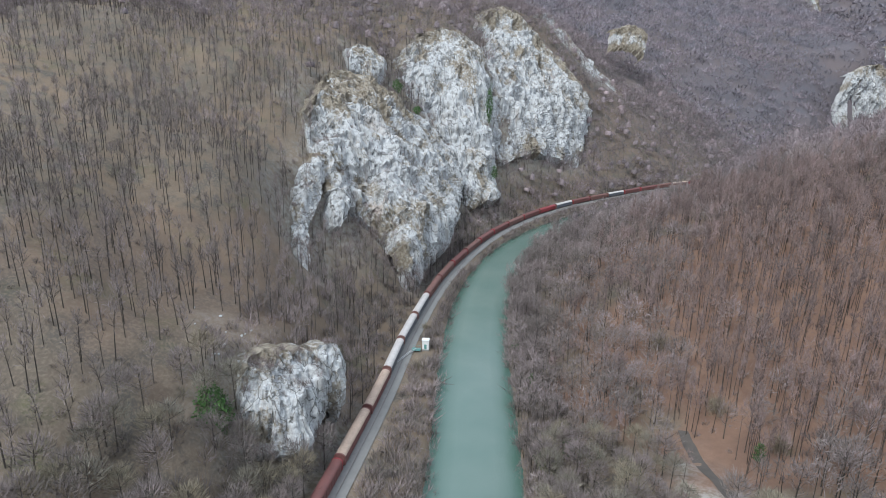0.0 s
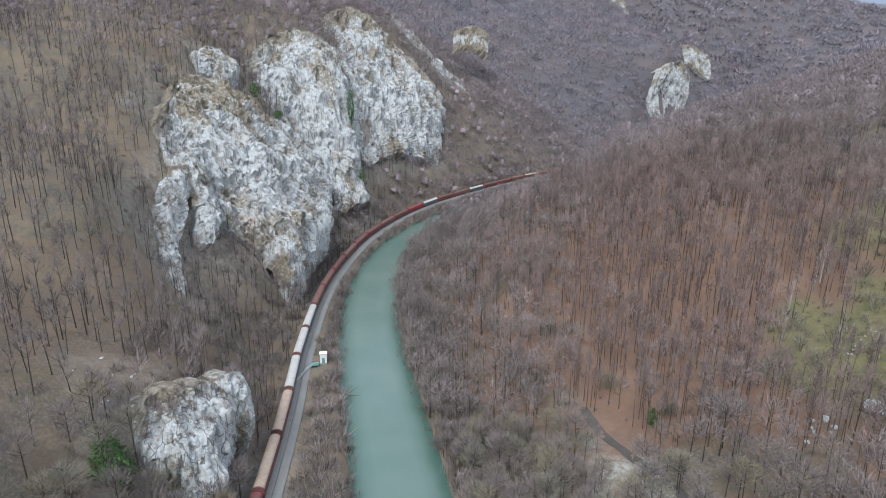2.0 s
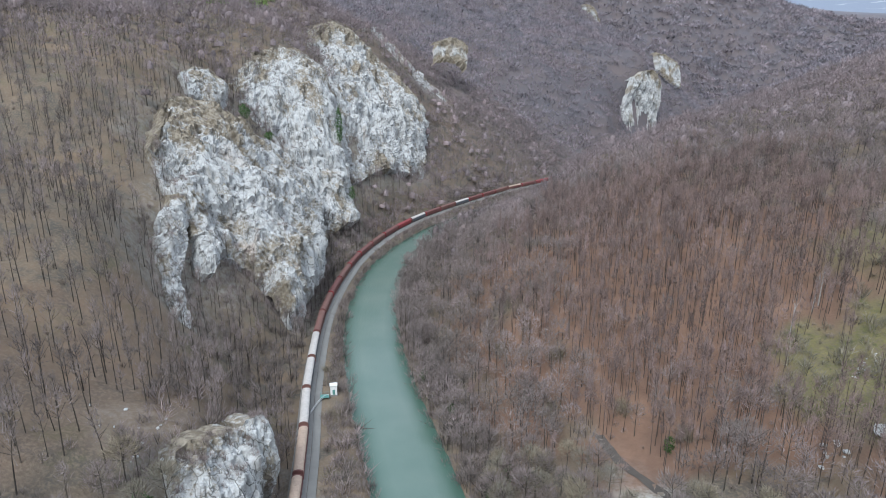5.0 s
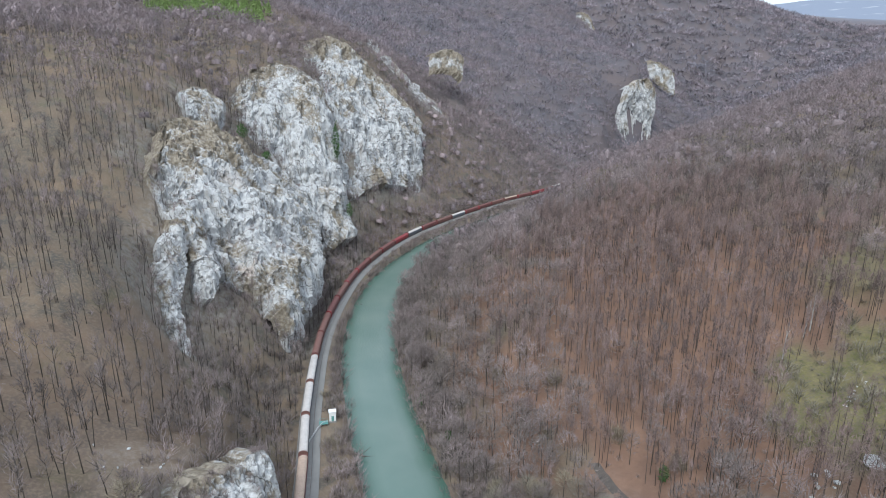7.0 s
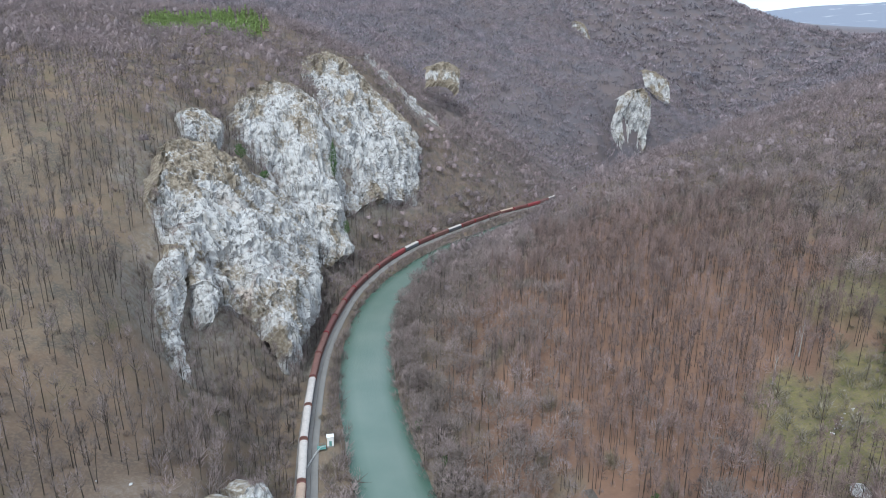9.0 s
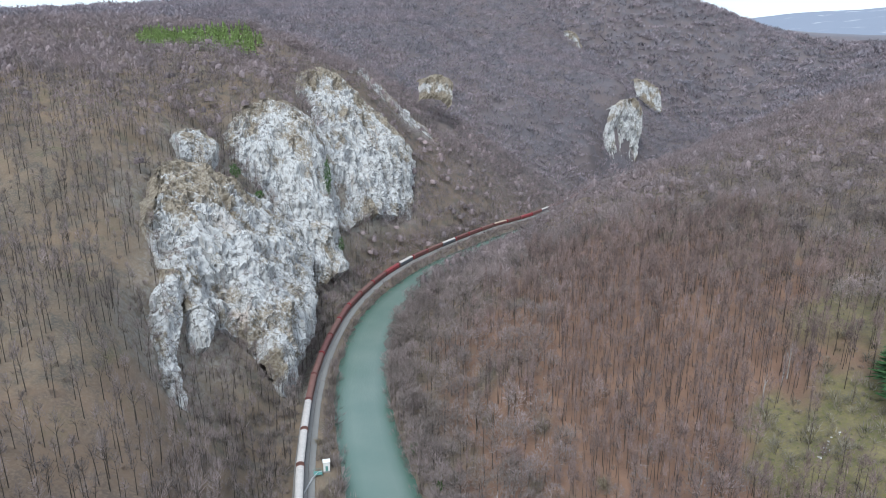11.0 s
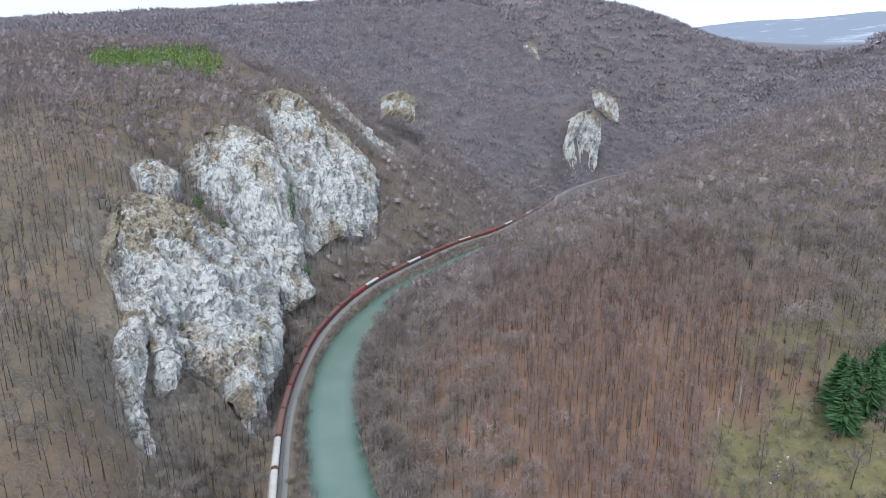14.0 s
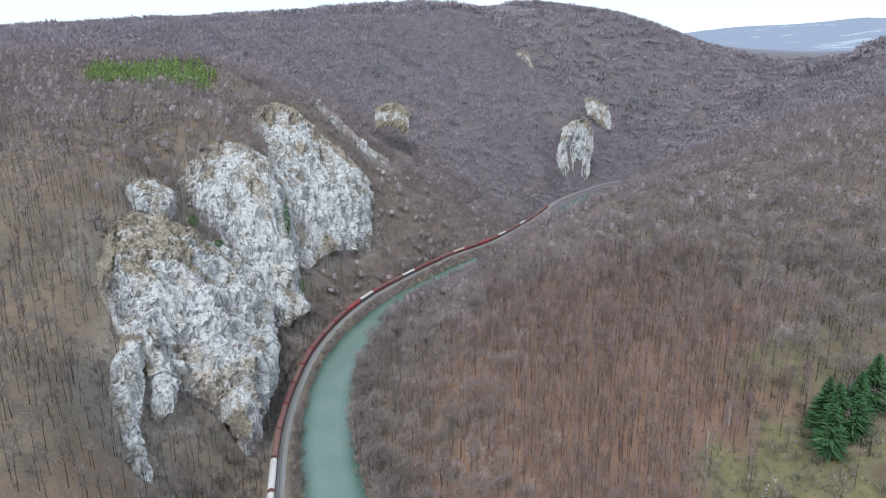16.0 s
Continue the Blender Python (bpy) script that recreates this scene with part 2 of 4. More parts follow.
# ---- the lie of the land ----
CRAGS = [
    ("limestone_buttress", "broad pale limestone buttress above the railway", 190, 210, 2.6, 1, 1.0, [
        [(-159, 262, 80), (-154, 255, 72), (-147, 246, 64), (-135, 238, 53)],
        [(-176, 325, 100), (-151, 280, 82), (-140, 255, 66), (-130, 236, 48)],
        [(-155, 350, 91), (-133, 290, 70), (-124, 266, 47), (-118, 250, 28)],
        [(-139, 372, 73), (-120, 310, 54), (-107, 272, 40), (-98, 246, 20)],
        [(-126, 385, 53), (-106, 330, 33), (-96, 290, 22), (-94, 240, 1)],
        [(-125, 420, 47), (-106, 360, 25), (-100, 320, 12), (-97, 258, -3)]]),
    ("limestone_slab", "long pale limestone slab leaning against the slope", 60, 120, 2.4, 41, 0.6, [
        [(-143, 242, 62), (-143, 228, 53), (-138, 212, 42), (-126, 194, 33)],
        [(-139, 244, 63), (-137, 228, 53), (-132, 210, 42), (-121, 190, 29)],
        [(-137, 246, 58), (-133, 232, 48), (-128, 212, 37), (-117, 190, 25)]]),
    ("limestone_slab", "small pale limestone slab in the brushy gully", 40, 60, 2.0, 44, 0.5, [
        [(-130, 236, 47), (-130, 230, 40), (-129, 226, 34)],
        [(-125, 236, 48), (-124, 230, 42), (-124, 226, 34)],
        [(-122, 238, 43), (-122, 233, 38), (-122, 228, 33)]]),
    ("limestone_pillar", "tall smooth white limestone pillar in the middle of the cliff", 130, 190, 2.3, 5, 1.0, [
        [(-172, 385, 95), (-157, 383, 79), (-142, 380, 65), (-132, 380, 50)],
        [(-168, 410, 112), (-152, 395, 93), (-136, 385, 64), (-120, 368, 27)],
        [(-159, 440, 131), (-137, 410, 99), (-127, 390, 60), (-109, 368, 17)],
        [(-129, 450, 127), (-116, 420, 91), (-109, 395, 55), (-99, 372, 14)],
        [(-115, 455, 105), (-107, 430, 74), (-100, 405, 46), (-92, 385, 18)],
        [(-121, 500, 100), (-108, 470, 66), (-100, 430, 37), (-91, 400, 18)]]),
    ("limestone_wall", "high jagged limestone wall with an orange stained cave", 150, 170, 3.0, 9, 1.0, [
        [(-154, 520, 136), (-127, 480, 113), (-110, 450, 81), (-103, 420, 43)],
        [(-132, 565, 158), (-116, 520, 117), (-101, 470, 79), (-92, 430, 37)],
        [(-105, 585, 138), (-93, 540, 103), (-84, 500, 67), (-79, 470, 40)],
        [(-66, 595, 101), (-61, 560, 82), (-60, 545, 57), (-62, 510, 30)],
        [(-47, 610, 67), (-47, 590, 52), (-47, 570, 38), (-49, 545, 20)]]),
    ("limestone_rib", "narrow grey limestone rib running down the wooded slope", 110, 60, 2.6, 12, 1.0, [
        [(-116, 650, 160), (-110, 645, 145), (-104, 640, 123)],
        [(-102, 665, 158), (-84, 655, 134), (-75, 645, 105)],
        [(-71, 680, 129), (-55, 670, 105), (-52, 655, 78)],
        [(-43, 695, 101), (-37, 690, 86), (-33, 675, 65)],
        [(-20, 705, 88), (-20, 700, 76), (-20, 690, 60)]]),
    ("limestone_knob", "rounded grey limestone knob on the cliff edge", 50, 50, 2.2, 15, 0.6, [
        [(-177, 345, 114), (-175, 342, 107), (-173, 340, 101)],
        [(-173, 362, 117), (-169, 352, 110), (-167, 345, 98)],
        [(-163, 365, 111), (-161, 355, 102), (-161, 348, 94)],
        [(-160, 368, 100), (-159, 362, 95), (-160, 355, 91)]]),
    ("limestone_outcrop", "pale limestone outcrop beside the railway curve", 110, 110, 2.0, 18, 0.5, [
        [(-85, 108, 30), (-86, 106, 23), (-85, 102, 13)],
        [(-85, 115, 32), (-81, 108, 27), (-79, 103, 11)],
        [(-80, 122, 30), (-76, 113, 25), (-73, 105, 11)],
        [(-75, 126, 26), (-72, 120, 21), (-72, 112, 8)],
        [(-73, 130, 18), (-74, 127, 10), (-75, 118, 1)]]),
    ("limestone_outcrop", "brownish limestone outcrop behind the pale one", 60, 70, 2.2, 22, 0.5, [
        [(-79, 130, 26), (-77, 128, 23), (-76, 127, 16)],
        [(-76, 134, 26), (-73, 131, 23), (-71, 127, 13)],
        [(-73, 137, 20), (-73, 134, 14), (-74, 130, 4)]]),
    ("limestone_bluff", "distant limestone bluff above the railway bend", 90, 90, 6.0, 25, 0.6, [
        [(288, 1038, 113), (274, 1033, 63), (260, 1022, 4)],
        [(313, 1061, 124), (298, 1050, 77), (288, 1038, 7)],
        [(337, 1077, 124), (325, 1066, 70), (314, 1055, 7)],
        [(357, 1099, 99), (349, 1083, 58), (343, 1072, 16)]]),
    ("limestone_outcrop", "small far limestone outcrop among bare trees", 40, 30, 4.0, 31, 0.5, [
        [(409, 1300, 165), (413, 1288, 130)], [(438, 1300, 155), (439, 1288, 106)], [(466, 1310, 137), (467, 1297, 94)]]),
    ("limestone_outcrop", "small far limestone outcrop among bare trees", 40, 30, 4.0, 34, 0.5, [
        [(286, 1460, 277), (288, 1452, 250)], [(310, 1460, 268), (313, 1447, 222)], [(327, 1465, 238), (326, 1452, 206)]]),
    ("limestone_outcrop", "small far limestone outcrop among bare trees", 40, 30, 3.0, 37, 0.5, [
        [(-39, 745, 153), (-39, 740, 132)], [(-18, 757, 158), (-18, 743, 132)], [(-2, 765, 149), (-4, 748, 122)]]),
]


def sheet(columns, across, up):
    """The smooth face of a crag: columns of points from crest to foot."""
    rows = [spline([c[k] for c in columns], across) for k in range(len(columns[0]))]
    return np.stack([spline([r[u] for r in rows], up) for u in range(across)], 0)


FACES = [sheet(c[-1], 40, 40) for c in CRAGS]
INNER = np.vstack([g[4:36, 3:37].reshape(-1, 3) for g in FACES])
RAIL = spline([(-50, 0), (-57, 55), (-63, 103), (-70, 151), (-79, 202), (-86, 262), (-86, 318), (-80, 372), (-62, 436), (-32, 497), (30, 590), (90, 660), (168, 785), (246, 930), (325, 1035), (404, 1121), (560, 1200), (760, 1290)], 900)
RIVER = spline([(-8, 0), (-19, 70), (-30, 122), (-40, 160), (-51, 200), (-62, 255), (-65, 318), (-57, 372), (-38, 428), (-8, 486), (54, 572), (114, 645), (192, 772), (270, 915), (345, 1015), (425, 1095), (580, 1172), (780, 1262)], 900)
BANK = spline([(16, 0), (2, 80), (-12, 130), (-22, 165), (-34, 203), (-46, 258), (-48, 318), (-40, 366), (-20, 420), (10, 474), (72, 560), (132, 634), (212, 764), (290, 905), (365, 1000), (440, 1076), (595, 1150), (790, 1240)], 900)


def away(line, x, y):
    """Distance to a line and the side (positive: to its right)."""
    x, y = np.asarray(x, float), np.asarray(y, float)
    fx, fy = x.ravel(), y.ravel()
    dist, side = np.empty(fx.size), np.empty(fx.size)
    coarse = line[::3]
    way = np.gradient(coarse, axis=0)
    for s in range(0, fx.size, 20000):
        q = slice(s, s + 20000)
        dx, dy = fx[q, None] - coarse[:, 0], fy[q, None] - coarse[:, 1]
        d2 = dx * dx + dy * dy
        i = d2.argmin(1)
        r = np.arange(len(i))
        dist[q] = np.sqrt(d2[r, i])
        side[q] = np.sign(dx[r, i] * way[i, 1] - dy[r, i] * way[i, 0])
    return dist.reshape(x.shape), side.reshape(x.shape)


WEST = [(-94, 98, 29), (-95, 84, 27), (-103, 93, 34), (-100, 111, 36), (-117, 112, 41), (-127, 140, 43), (-109, 133, 38), (-149, 159, 56), (-157, 171, 65), (-133, 178, 52), (-137, 193, 58), (-182, 218, 73), (-172, 257, 81), (-198, 247, 88), (-200, 276, 102), (-203, 328, 122), (-133, 90, 50), (-165, 110, 64), (-230, 150, 86), (-261, 398, 146), (-300, 240, 122), (-420, 300, 132), (-124, 214, 29), (-118, 185, 25), (-125, 199, 31), (-111, 232, 19), (-98, 236, 10), (-100, 345, 6)]
PLATEAU = [(-301, 545, 170), (-281, 595, 184), (-203, 625, 192), (-215, 550, 168), (-165, 440, 126), (-160, 570, 155), (-125, 668, 150), (-86, 430, 18), (-75, 470, 32), (-55, 540, 26), (-75, 575, 62), (-10, 725, 78), (30, 690, 52), (131, 930, 107), (225, 940, 50), (60, 1186, 206), (-45, 1100, 250), (-315, 1400, 330), (-570, 1200, 288), (-613, 1000, 252), (-500, 700, 215), (-800, 500, 150), (198, 1500, 360)]
EAST = [(17, 242, 26), (94, 244, 50), (15, 339, 28), (89, 353, 52), (215, 328, 80), (254, 493, 92), (334, 466, 122), (102, 172, 24), (103, 196, 34), (83, 143, 17), (24, 150, 2), (124, 165, 41), (150, 180, 47), (180, 180, 58), (96, 160, 27), (90, 137, 22), (60, 90, 12), (250, 200, 85), (480, 500, 150), (735, 950, 186), (628, 950, 172), (430, 760, 128), (342, 640, 98), (174, 520, 73), (100, 500, 46), (307, 640, 90), (230, 690, 40), (600, 300, 190), (520, 800, 120)]
FAR = [(240, 1010, 90), (290, 1060, 110), (433, 1300, 112), (332, 1520, 240), (302, 1463, 245), (465, 1700, 380), (665, 1800, 380), (830, 1850, 356), (963, 1850, 300), (1052, 1800, 230), (1061, 1690, 165), (1013, 1480, 218), (1055, 1400, 248), (1080, 1300, 277), (800, 1500, 60), (1500, 1500, 300), (520, 1350, 60), (689, 1643, 190), (1868, 2600, 355), (1997, 3700, 500), (2471, 4300, 660), (2900, 4300, 675), (3259, 4000, 690), (-500, 2500, 400), (0, -500, 60), (900, -200, 250), (-900, -200, 130)]
SPOT = np.array([(x, y, z) for group in (WEST, PLATEAU, EAST, FAR) for x, y, z in group]
                + [(x - 6, y, 1.0) for x, y in RAIL[::28]]
                + [tuple(g[u, 0] + (-3, 2, -1)) for g in FACES[:10] for u in (5, 15, 25)]
                + [tuple(g[u, -1] + (1.5, -1.5, 1)) for g in FACES[9:10] for u in (10, 20, 30)] + [(x + 3, y, 0.0) for x, y in BANK[::28]], float)
SMOOTH = np.r_[np.full(len(WEST) + len(PLATEAU) + len(EAST) + len(FAR), 2.0), np.full(len(SPOT) - len(WEST) - len(PLATEAU) - len(EAST) - len(FAR), 6.0)]
_d = np.sqrt(((SPOT[:, None, :2] - SPOT[None, :, :2]) ** 2).sum(-1) + 15**2)
_w = np.linalg.solve(np.block([[_d - np.diag(SMOOTH), np.ones((len(SPOT), 1))], [np.ones((1, len(SPOT))), np.zeros((1, 1))]]), np.r_[SPOT[:, 2], 0])


FACE_TREE = kdtree.KDTree(len(INNER))
for i, p in enumerate(INNER):
    FACE_TREE.insert((p[0], p[1], 0), i)
FACE_TREE.balance()


def ground_height(x, y, cut=True):
    x, y = np.asarray(x, float), np.asarray(y, float)
    z = np.full(x.shape, _w[-1])
    for (px, py, _), w in zip(SPOT, _w):
        z += w * np.sqrt((x - px) ** 2 + (y - py) ** 2 + 225.0)
    z = np.maximum(z, 0.3)
    rail, side = away(RAIL, x, y)
    bank, bside = away(BANK, x, y)
    river, _ = away(RIVER, x, y)
    rough = fbm(x / 45, y / 45, 0 * x, 4, 3) * 3.2 + fbm(x / 11, y / 11, 0 * x, 3, 9) * 0.8
    hill = np.where((side < 0) | (bside > 0), 1.0, 0.0)
    edge = np.minimum(np.where(side < 0, rail - 3.5, 1e3), np.where(bside > 0, bank, 1e3))
    z = np.where(hill > 0, (z + rough) * smoothstep(0, 22, edge) + 0.2 * (1 - smoothstep(0, 22, edge)), 0.2)
    bed = -6.5 + 6.5 * smoothstep(9.5, 15.5, river)
    z = np.where(hill > 0, z, np.minimum(0.0, bed))
    z = np.where((hill == 0) & (rail < 6.3), np.maximum(z, 0.0), z)
    if not cut:
        return z
    # the hill stands back behind the rock faces
    flat, fx, fy = z.ravel(), x.ravel(), y.ravel()
    for i in np.nonzero((fy > 80) & (fy < 1520) & (fx > -200) & (fx < 480))[0]:
        p, _, d = FACE_TREE.find((fx[i], fy[i], 0))
        if d < 7:
            flat[i] = flat[i] - 4.5 * (1 - d / 7) ** 0.5
    return flat.reshape(z.shape)


def spaced(points, steps):
    """Coordinates between the given marks, each stretch at its own step."""
    out = []
    for a, b, s in zip(points, points[1:], steps):
        out += list(np.linspace(a, b, max(2, round((b - a) / s)), endpoint=False))
    return np.array(out + [points[-1]])


GX = spaced([-4800, -1200, -420, -200, 150, 420, 1000, 4800], [150, 22, 5, 2.9, 6, 18, 120])
GY = spaced([-1500, 0, 60, 520, 1000, 1800, 4900], [120, 10, 3.0, 7, 18, 110])
X, Y = np.meshgrid(GX, GY)
Z = ground_height(X, Y)
nx, ny = len(GX), len(GY)
me = bpy.data.meshes.new("ground")
me.vertices.add(nx * ny)
me.vertices.foreach_set("co", np.stack([X, Y, Z], -1).ravel())
i, j = np.meshgrid(np.arange(nx - 1), np.arange(ny - 1))
q = (j * nx + i).ravel()
quads = np.stack([q, q + 1, q + nx + 1, q + nx], -1).astype(np.int32)
me.loops.add(quads.size)
me.loops.foreach_set("vertex_index", quads.ravel())
me.polygons.add(len(quads))
me.polygons.foreach_set("loop_start", np.arange(0, quads.size, 4, dtype=np.int32))
me.polygons.foreach_set("use_smooth", np.ones(len(quads), dtype=bool))
me.update(calc_edges=True)
me.materials.append(M_GROUND)


def blotch(x, y, cx, cy, rx, ry, seed):
    r = np.hypot((x - cx) / rx, (y - cy) / ry) + 0.35 * fbm(x / 18, y / 18, 0 * x, 3, seed)
    return 1 - smoothstep(0.75, 1.1, r)


meadow = np.maximum(blotch(X, Y, 112, 160, 34, 34, 21), 0.7 * blotch(X, Y, 150, 200, 40, 30, 22))
scree = np.maximum(0.3 * blotch(X, Y, -162, 300, 18, 45, 31), blotch(X, Y, -95, 115, 14, 12, 32) * 0.25)
scree = np.maximum(scree, 0.95 * blotch(X, Y, 25, 130, 11, 26, 33))
rust = 0.85 * np.maximum(blotch(X, Y, 60, 230, 85, 120, 43), 0.25 * blotch(X, Y, -120, 135, 40, 50, 44)) * (1 - meadow)
near = np.nonzero((Y > 90) & (Y < 720) & (X > -200) & (X < 0))
for a, b_ in zip(*near):
    d_ = FACE_TREE.find((X[a, b_], Y[a, b_], 0))[2]
    if d_ < 16:
        scree[a, b_] = max(scree[a, b_], 0.6 * (1 - d_ / 16))
# painted haze grows with y on far slopes, with range on the mountains
for key, val in (("meadow", meadow), ("rust", rust), ("scree", scree), ("hazed_upland", 0.85 * smoothstep(480, 950, Y)), ("hazed_mountain", smoothstep(2300, 2900, np.hypot(X, Y)))):
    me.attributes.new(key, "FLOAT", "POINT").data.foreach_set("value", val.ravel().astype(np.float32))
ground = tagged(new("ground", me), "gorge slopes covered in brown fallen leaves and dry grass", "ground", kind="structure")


def ribbon(name, line, left, right, z, mat, label, kind="structure", camber=0.0):
    way = np.gradient(line, axis=0)
    way /= np.linalg.norm(way, axis=1)[:, None]
    side = np.stack([way[:, 1], -way[:, 0]], -1)
    offs = np.linspace(left, right, 17)
    v = [(*(p + s * o), z + camber * (1 - (2 * (o - left) / (right - left) - 1) ** 2)) for p, s in zip(line, side) for o in offs]
    f = [(r * 17 + k, r * 17 + k + 1, r * 17 + k + 18, r * 17 + k + 17) for r in range(len(line) - 1) for k in range(16)]
    me = mesh_of(name, v, f, mat, True)
    # weight of the painted bank reflection, read by the water material only
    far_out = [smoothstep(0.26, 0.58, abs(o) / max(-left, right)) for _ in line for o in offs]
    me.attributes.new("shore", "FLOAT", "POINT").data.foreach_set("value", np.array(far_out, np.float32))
    return tagged(new(name, me), label, name, kind=kind)


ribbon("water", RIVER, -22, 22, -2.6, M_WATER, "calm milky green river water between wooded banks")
TRACK = RAIL[30:]
ribbon("railway_ballast", TRACK, -2.6, 2.6, 0.35, M_BALLAST, "grey crushed stone bed under the railway track", camber=0.35)
ribbon("service_path", TRACK, 2.7, 5.2, 0.30, M_PATH, "pale gravel path beside the railway track")


DIRT = spline([(21, 160), (23, 152), (26, 141), (31, 130), (36, 118), (40, 100)], 60)
way = np.gradient(DIRT, axis=0)
way /= np.linalg.norm(way, axis=1)[:, None]
side = np.stack([way[:, 1], -way[:, 0]], -1)
rim = [np.column_stack([DIRT + side * o, ground_height(DIRT[:, 0] + side[:, 0] * o, DIRT[:, 1] + side[:, 1] * o) + 0.12]) for o in (-1.5, -0.5, 0.5, 1.5)]
v = np.stack(rim, 1).reshape(-1, 3)
f = [(r * 4 + k, r * 4 + k + 1, r * 4 + k + 5, r * 4 + k + 4) for r in range(59) for k in range(3)]
tagged(new("dirt_track", mesh_of("dirt_track", v, f, M_DIRT, True)), "dark muddy track running down to the clearing", "track", kind="structure")


# ---- limestone crags ----
def crag(name, columns, label, across=90, up=110, bulge=3.0, seed=1, fine=1.0):
    """A rock face lofted over columns of points from crest to foot, broken up by fluted relief and set back into the hill."""
    grid = sheet(columns, across, up)
    du, dv = np.gradient(grid, axis=0), np.gradient(grid, axis=1)
    nrm = np.cross(dv, du)
    nrm /= np.linalg.norm(nrm, axis=-1)[..., None] + 1e-9
    level = np.abs(nrm[..., 2])
    mean = nrm.mean((0, 1))
    if mean[0] * 0.6 - mean[1] < 0:
        nrm = -nrm
    x, y, z = (grid[..., k] for k in range(3))
    s = 1 / fine
    wander = np.stack([fbm(x * s / 13 + 5 * k, y * s / 13, z * s / 15, 3, seed + 31 + k) for k in range(3)], -1)
    grid = grid + wander * np.array([1.7, 1.7, 2.2]) * fine
    x, y, z = (grid[..., k] for k in range(3))
    gully = 0.5 - 1.6 * np.abs(fbm(x * s / 19, y * s / 19, z * s / 70, 2, seed + 3))
    d = bulge * (0.9 * fbm(x * s / 26, y * s / 26, z * s / 40, 2, seed) + 1.1 * gully)
    flute = 1 - 2 * np.abs(fbm(x * s / 6.5, y * s / 6.5, z * s / 38, 3, seed + 7))
    block_d = 0.82 * bulge * flute + 0.6 * bulge * fbm(x * s / 9, y * s / 9, z * s / 24, 2, seed + 13)
    step = 2.2
    low, part_d = np.floor(block_d / step), (block_d / step) % 1.0
    d += 0.25 * block_d + 0.75 * step * (low + smoothstep(0.36, 0.64, part_d))
    small = 0.30 * bulge * fbm(x * s / 2.4, y * s / 2.4, z * s / 8.0, 3, seed + 17, 0.7)
    low, part_d = np.floor(small / 0.5), (small / 0.5) % 1.0
    d += 0.5 * (low + smoothstep(0.3, 0.7, part_d))
    for nx_, ny_, nz_, wide, tall, deep in NICHES:
        r2 = ((x - nx_) / wide) ** 2 + ((y - ny_) / (wide * 1.5)) ** 2 + ((z - nz_) / tall) ** 2
        d -= deep * np.exp(-r2 * 1.2) / fine
    d *= fine
    u, v = np.linspace(0, 1, across)[:, None], np.linspace(0, 1, up)[None, :]
    rim = np.minimum(smoothstep(0, 0.06, u), smoothstep(1, 0.94, u)) * smoothstep(0, 0.04, v)
    grid = grid + nrm * (d * (0.35 + 0.65 * rim))[..., None]
    back = np.array([-0.75, 0.45, -0.5]) * 16 * fine
    skirt = [grid[:, :1] + back * np.array([1, 1, 0.3]), grid, grid[:, -1:] + back * np.array([0.6, 0.2, 0.9])]
    grid = np.concatenate(skirt, 1)
    grid = np.concatenate([grid[:1] + back, grid, grid[-1:] + back], 0)
    gu, gv = np.gradient(grid, axis=0), np.gradient(grid, axis=1)
    gn = np.cross(gv, gu)
    gn = np.abs(gn[..., 2]) / (np.linalg.norm(gn, axis=-1) + 1e-9)
    LEDGES.append(grid[3:-3, 3:-3][gn[3:-3, 3:-3] > 0.72])
    a, c = grid.shape[:2]
    q = (np.arange(a - 1)[:, None] * c + np.arange(c - 1)[None]).ravel()
    me = mesh_of(name, grid.reshape(-1, 3), np.stack([q, q + c, q + c + 1, q + 1], -1).tolist(), M_ROCK, False)
    crest, base_v = 1 - smoothstep(0.0, 0.14, v + 0 * u), smoothstep(0.66, 1.0, v + 0 * u)
    reach, low_turf, until = TOPS.get(seed, (0.0, 0.05, 2.0))
    turf = 0.15 + {12: 0.05, 31: 0.06, 34: 0.1, 37: 0.10}.get(seed, 0.0) + 0.10 * (level - 0.6) + 0.14 * fbm(x / 9, y / 9, z / 16, 3, seed + 50) + 0.10 * crest + low_turf * base_v
    turf = np.pad(turf + reach * (1 - smoothstep(0.08, 0.40, v + 0 * u)) * (1 - smoothstep(until, until + 0.26, u + 0 * v)), 1, mode="edge")
    me.attributes.new("turf", "FLOAT", "POINT").data.foreach_set("value", turf.ravel().astype(np.float32))
    ob = new(name, me)
    ROCKS.append(grid.reshape(-1, 3)[::7])
    return tagged(ob, label, "cliff", "limestone crags", "structure")


ROCKS, LEDGES = [], []
# caves and overhung clefts: place, half width, half height, depth
NICHES = [(-80, 545, 66, 2.6, 7, 7), (-70, 555, 60, 4, 4, 6), (-118, 398, 60, 6, 2.2, 4), (-104, 400, 52, 2, 8, 6), (-96, 262, 30, 3, 5, 1.5), (-124, 268, 50, 3, 3, 3), (-92, 470, 50, 2.5, 5, 5),
          (-113, 450, 90, 3, 10, 9), (-107, 436, 70, 3, 11, 10), (-102, 422, 50, 3, 11, 9), (-113, 352, 36, 3, 12, 9), (-108, 340, 24, 3, 10, 8), (-150, 405, 84, 2.5, 12, 5)]
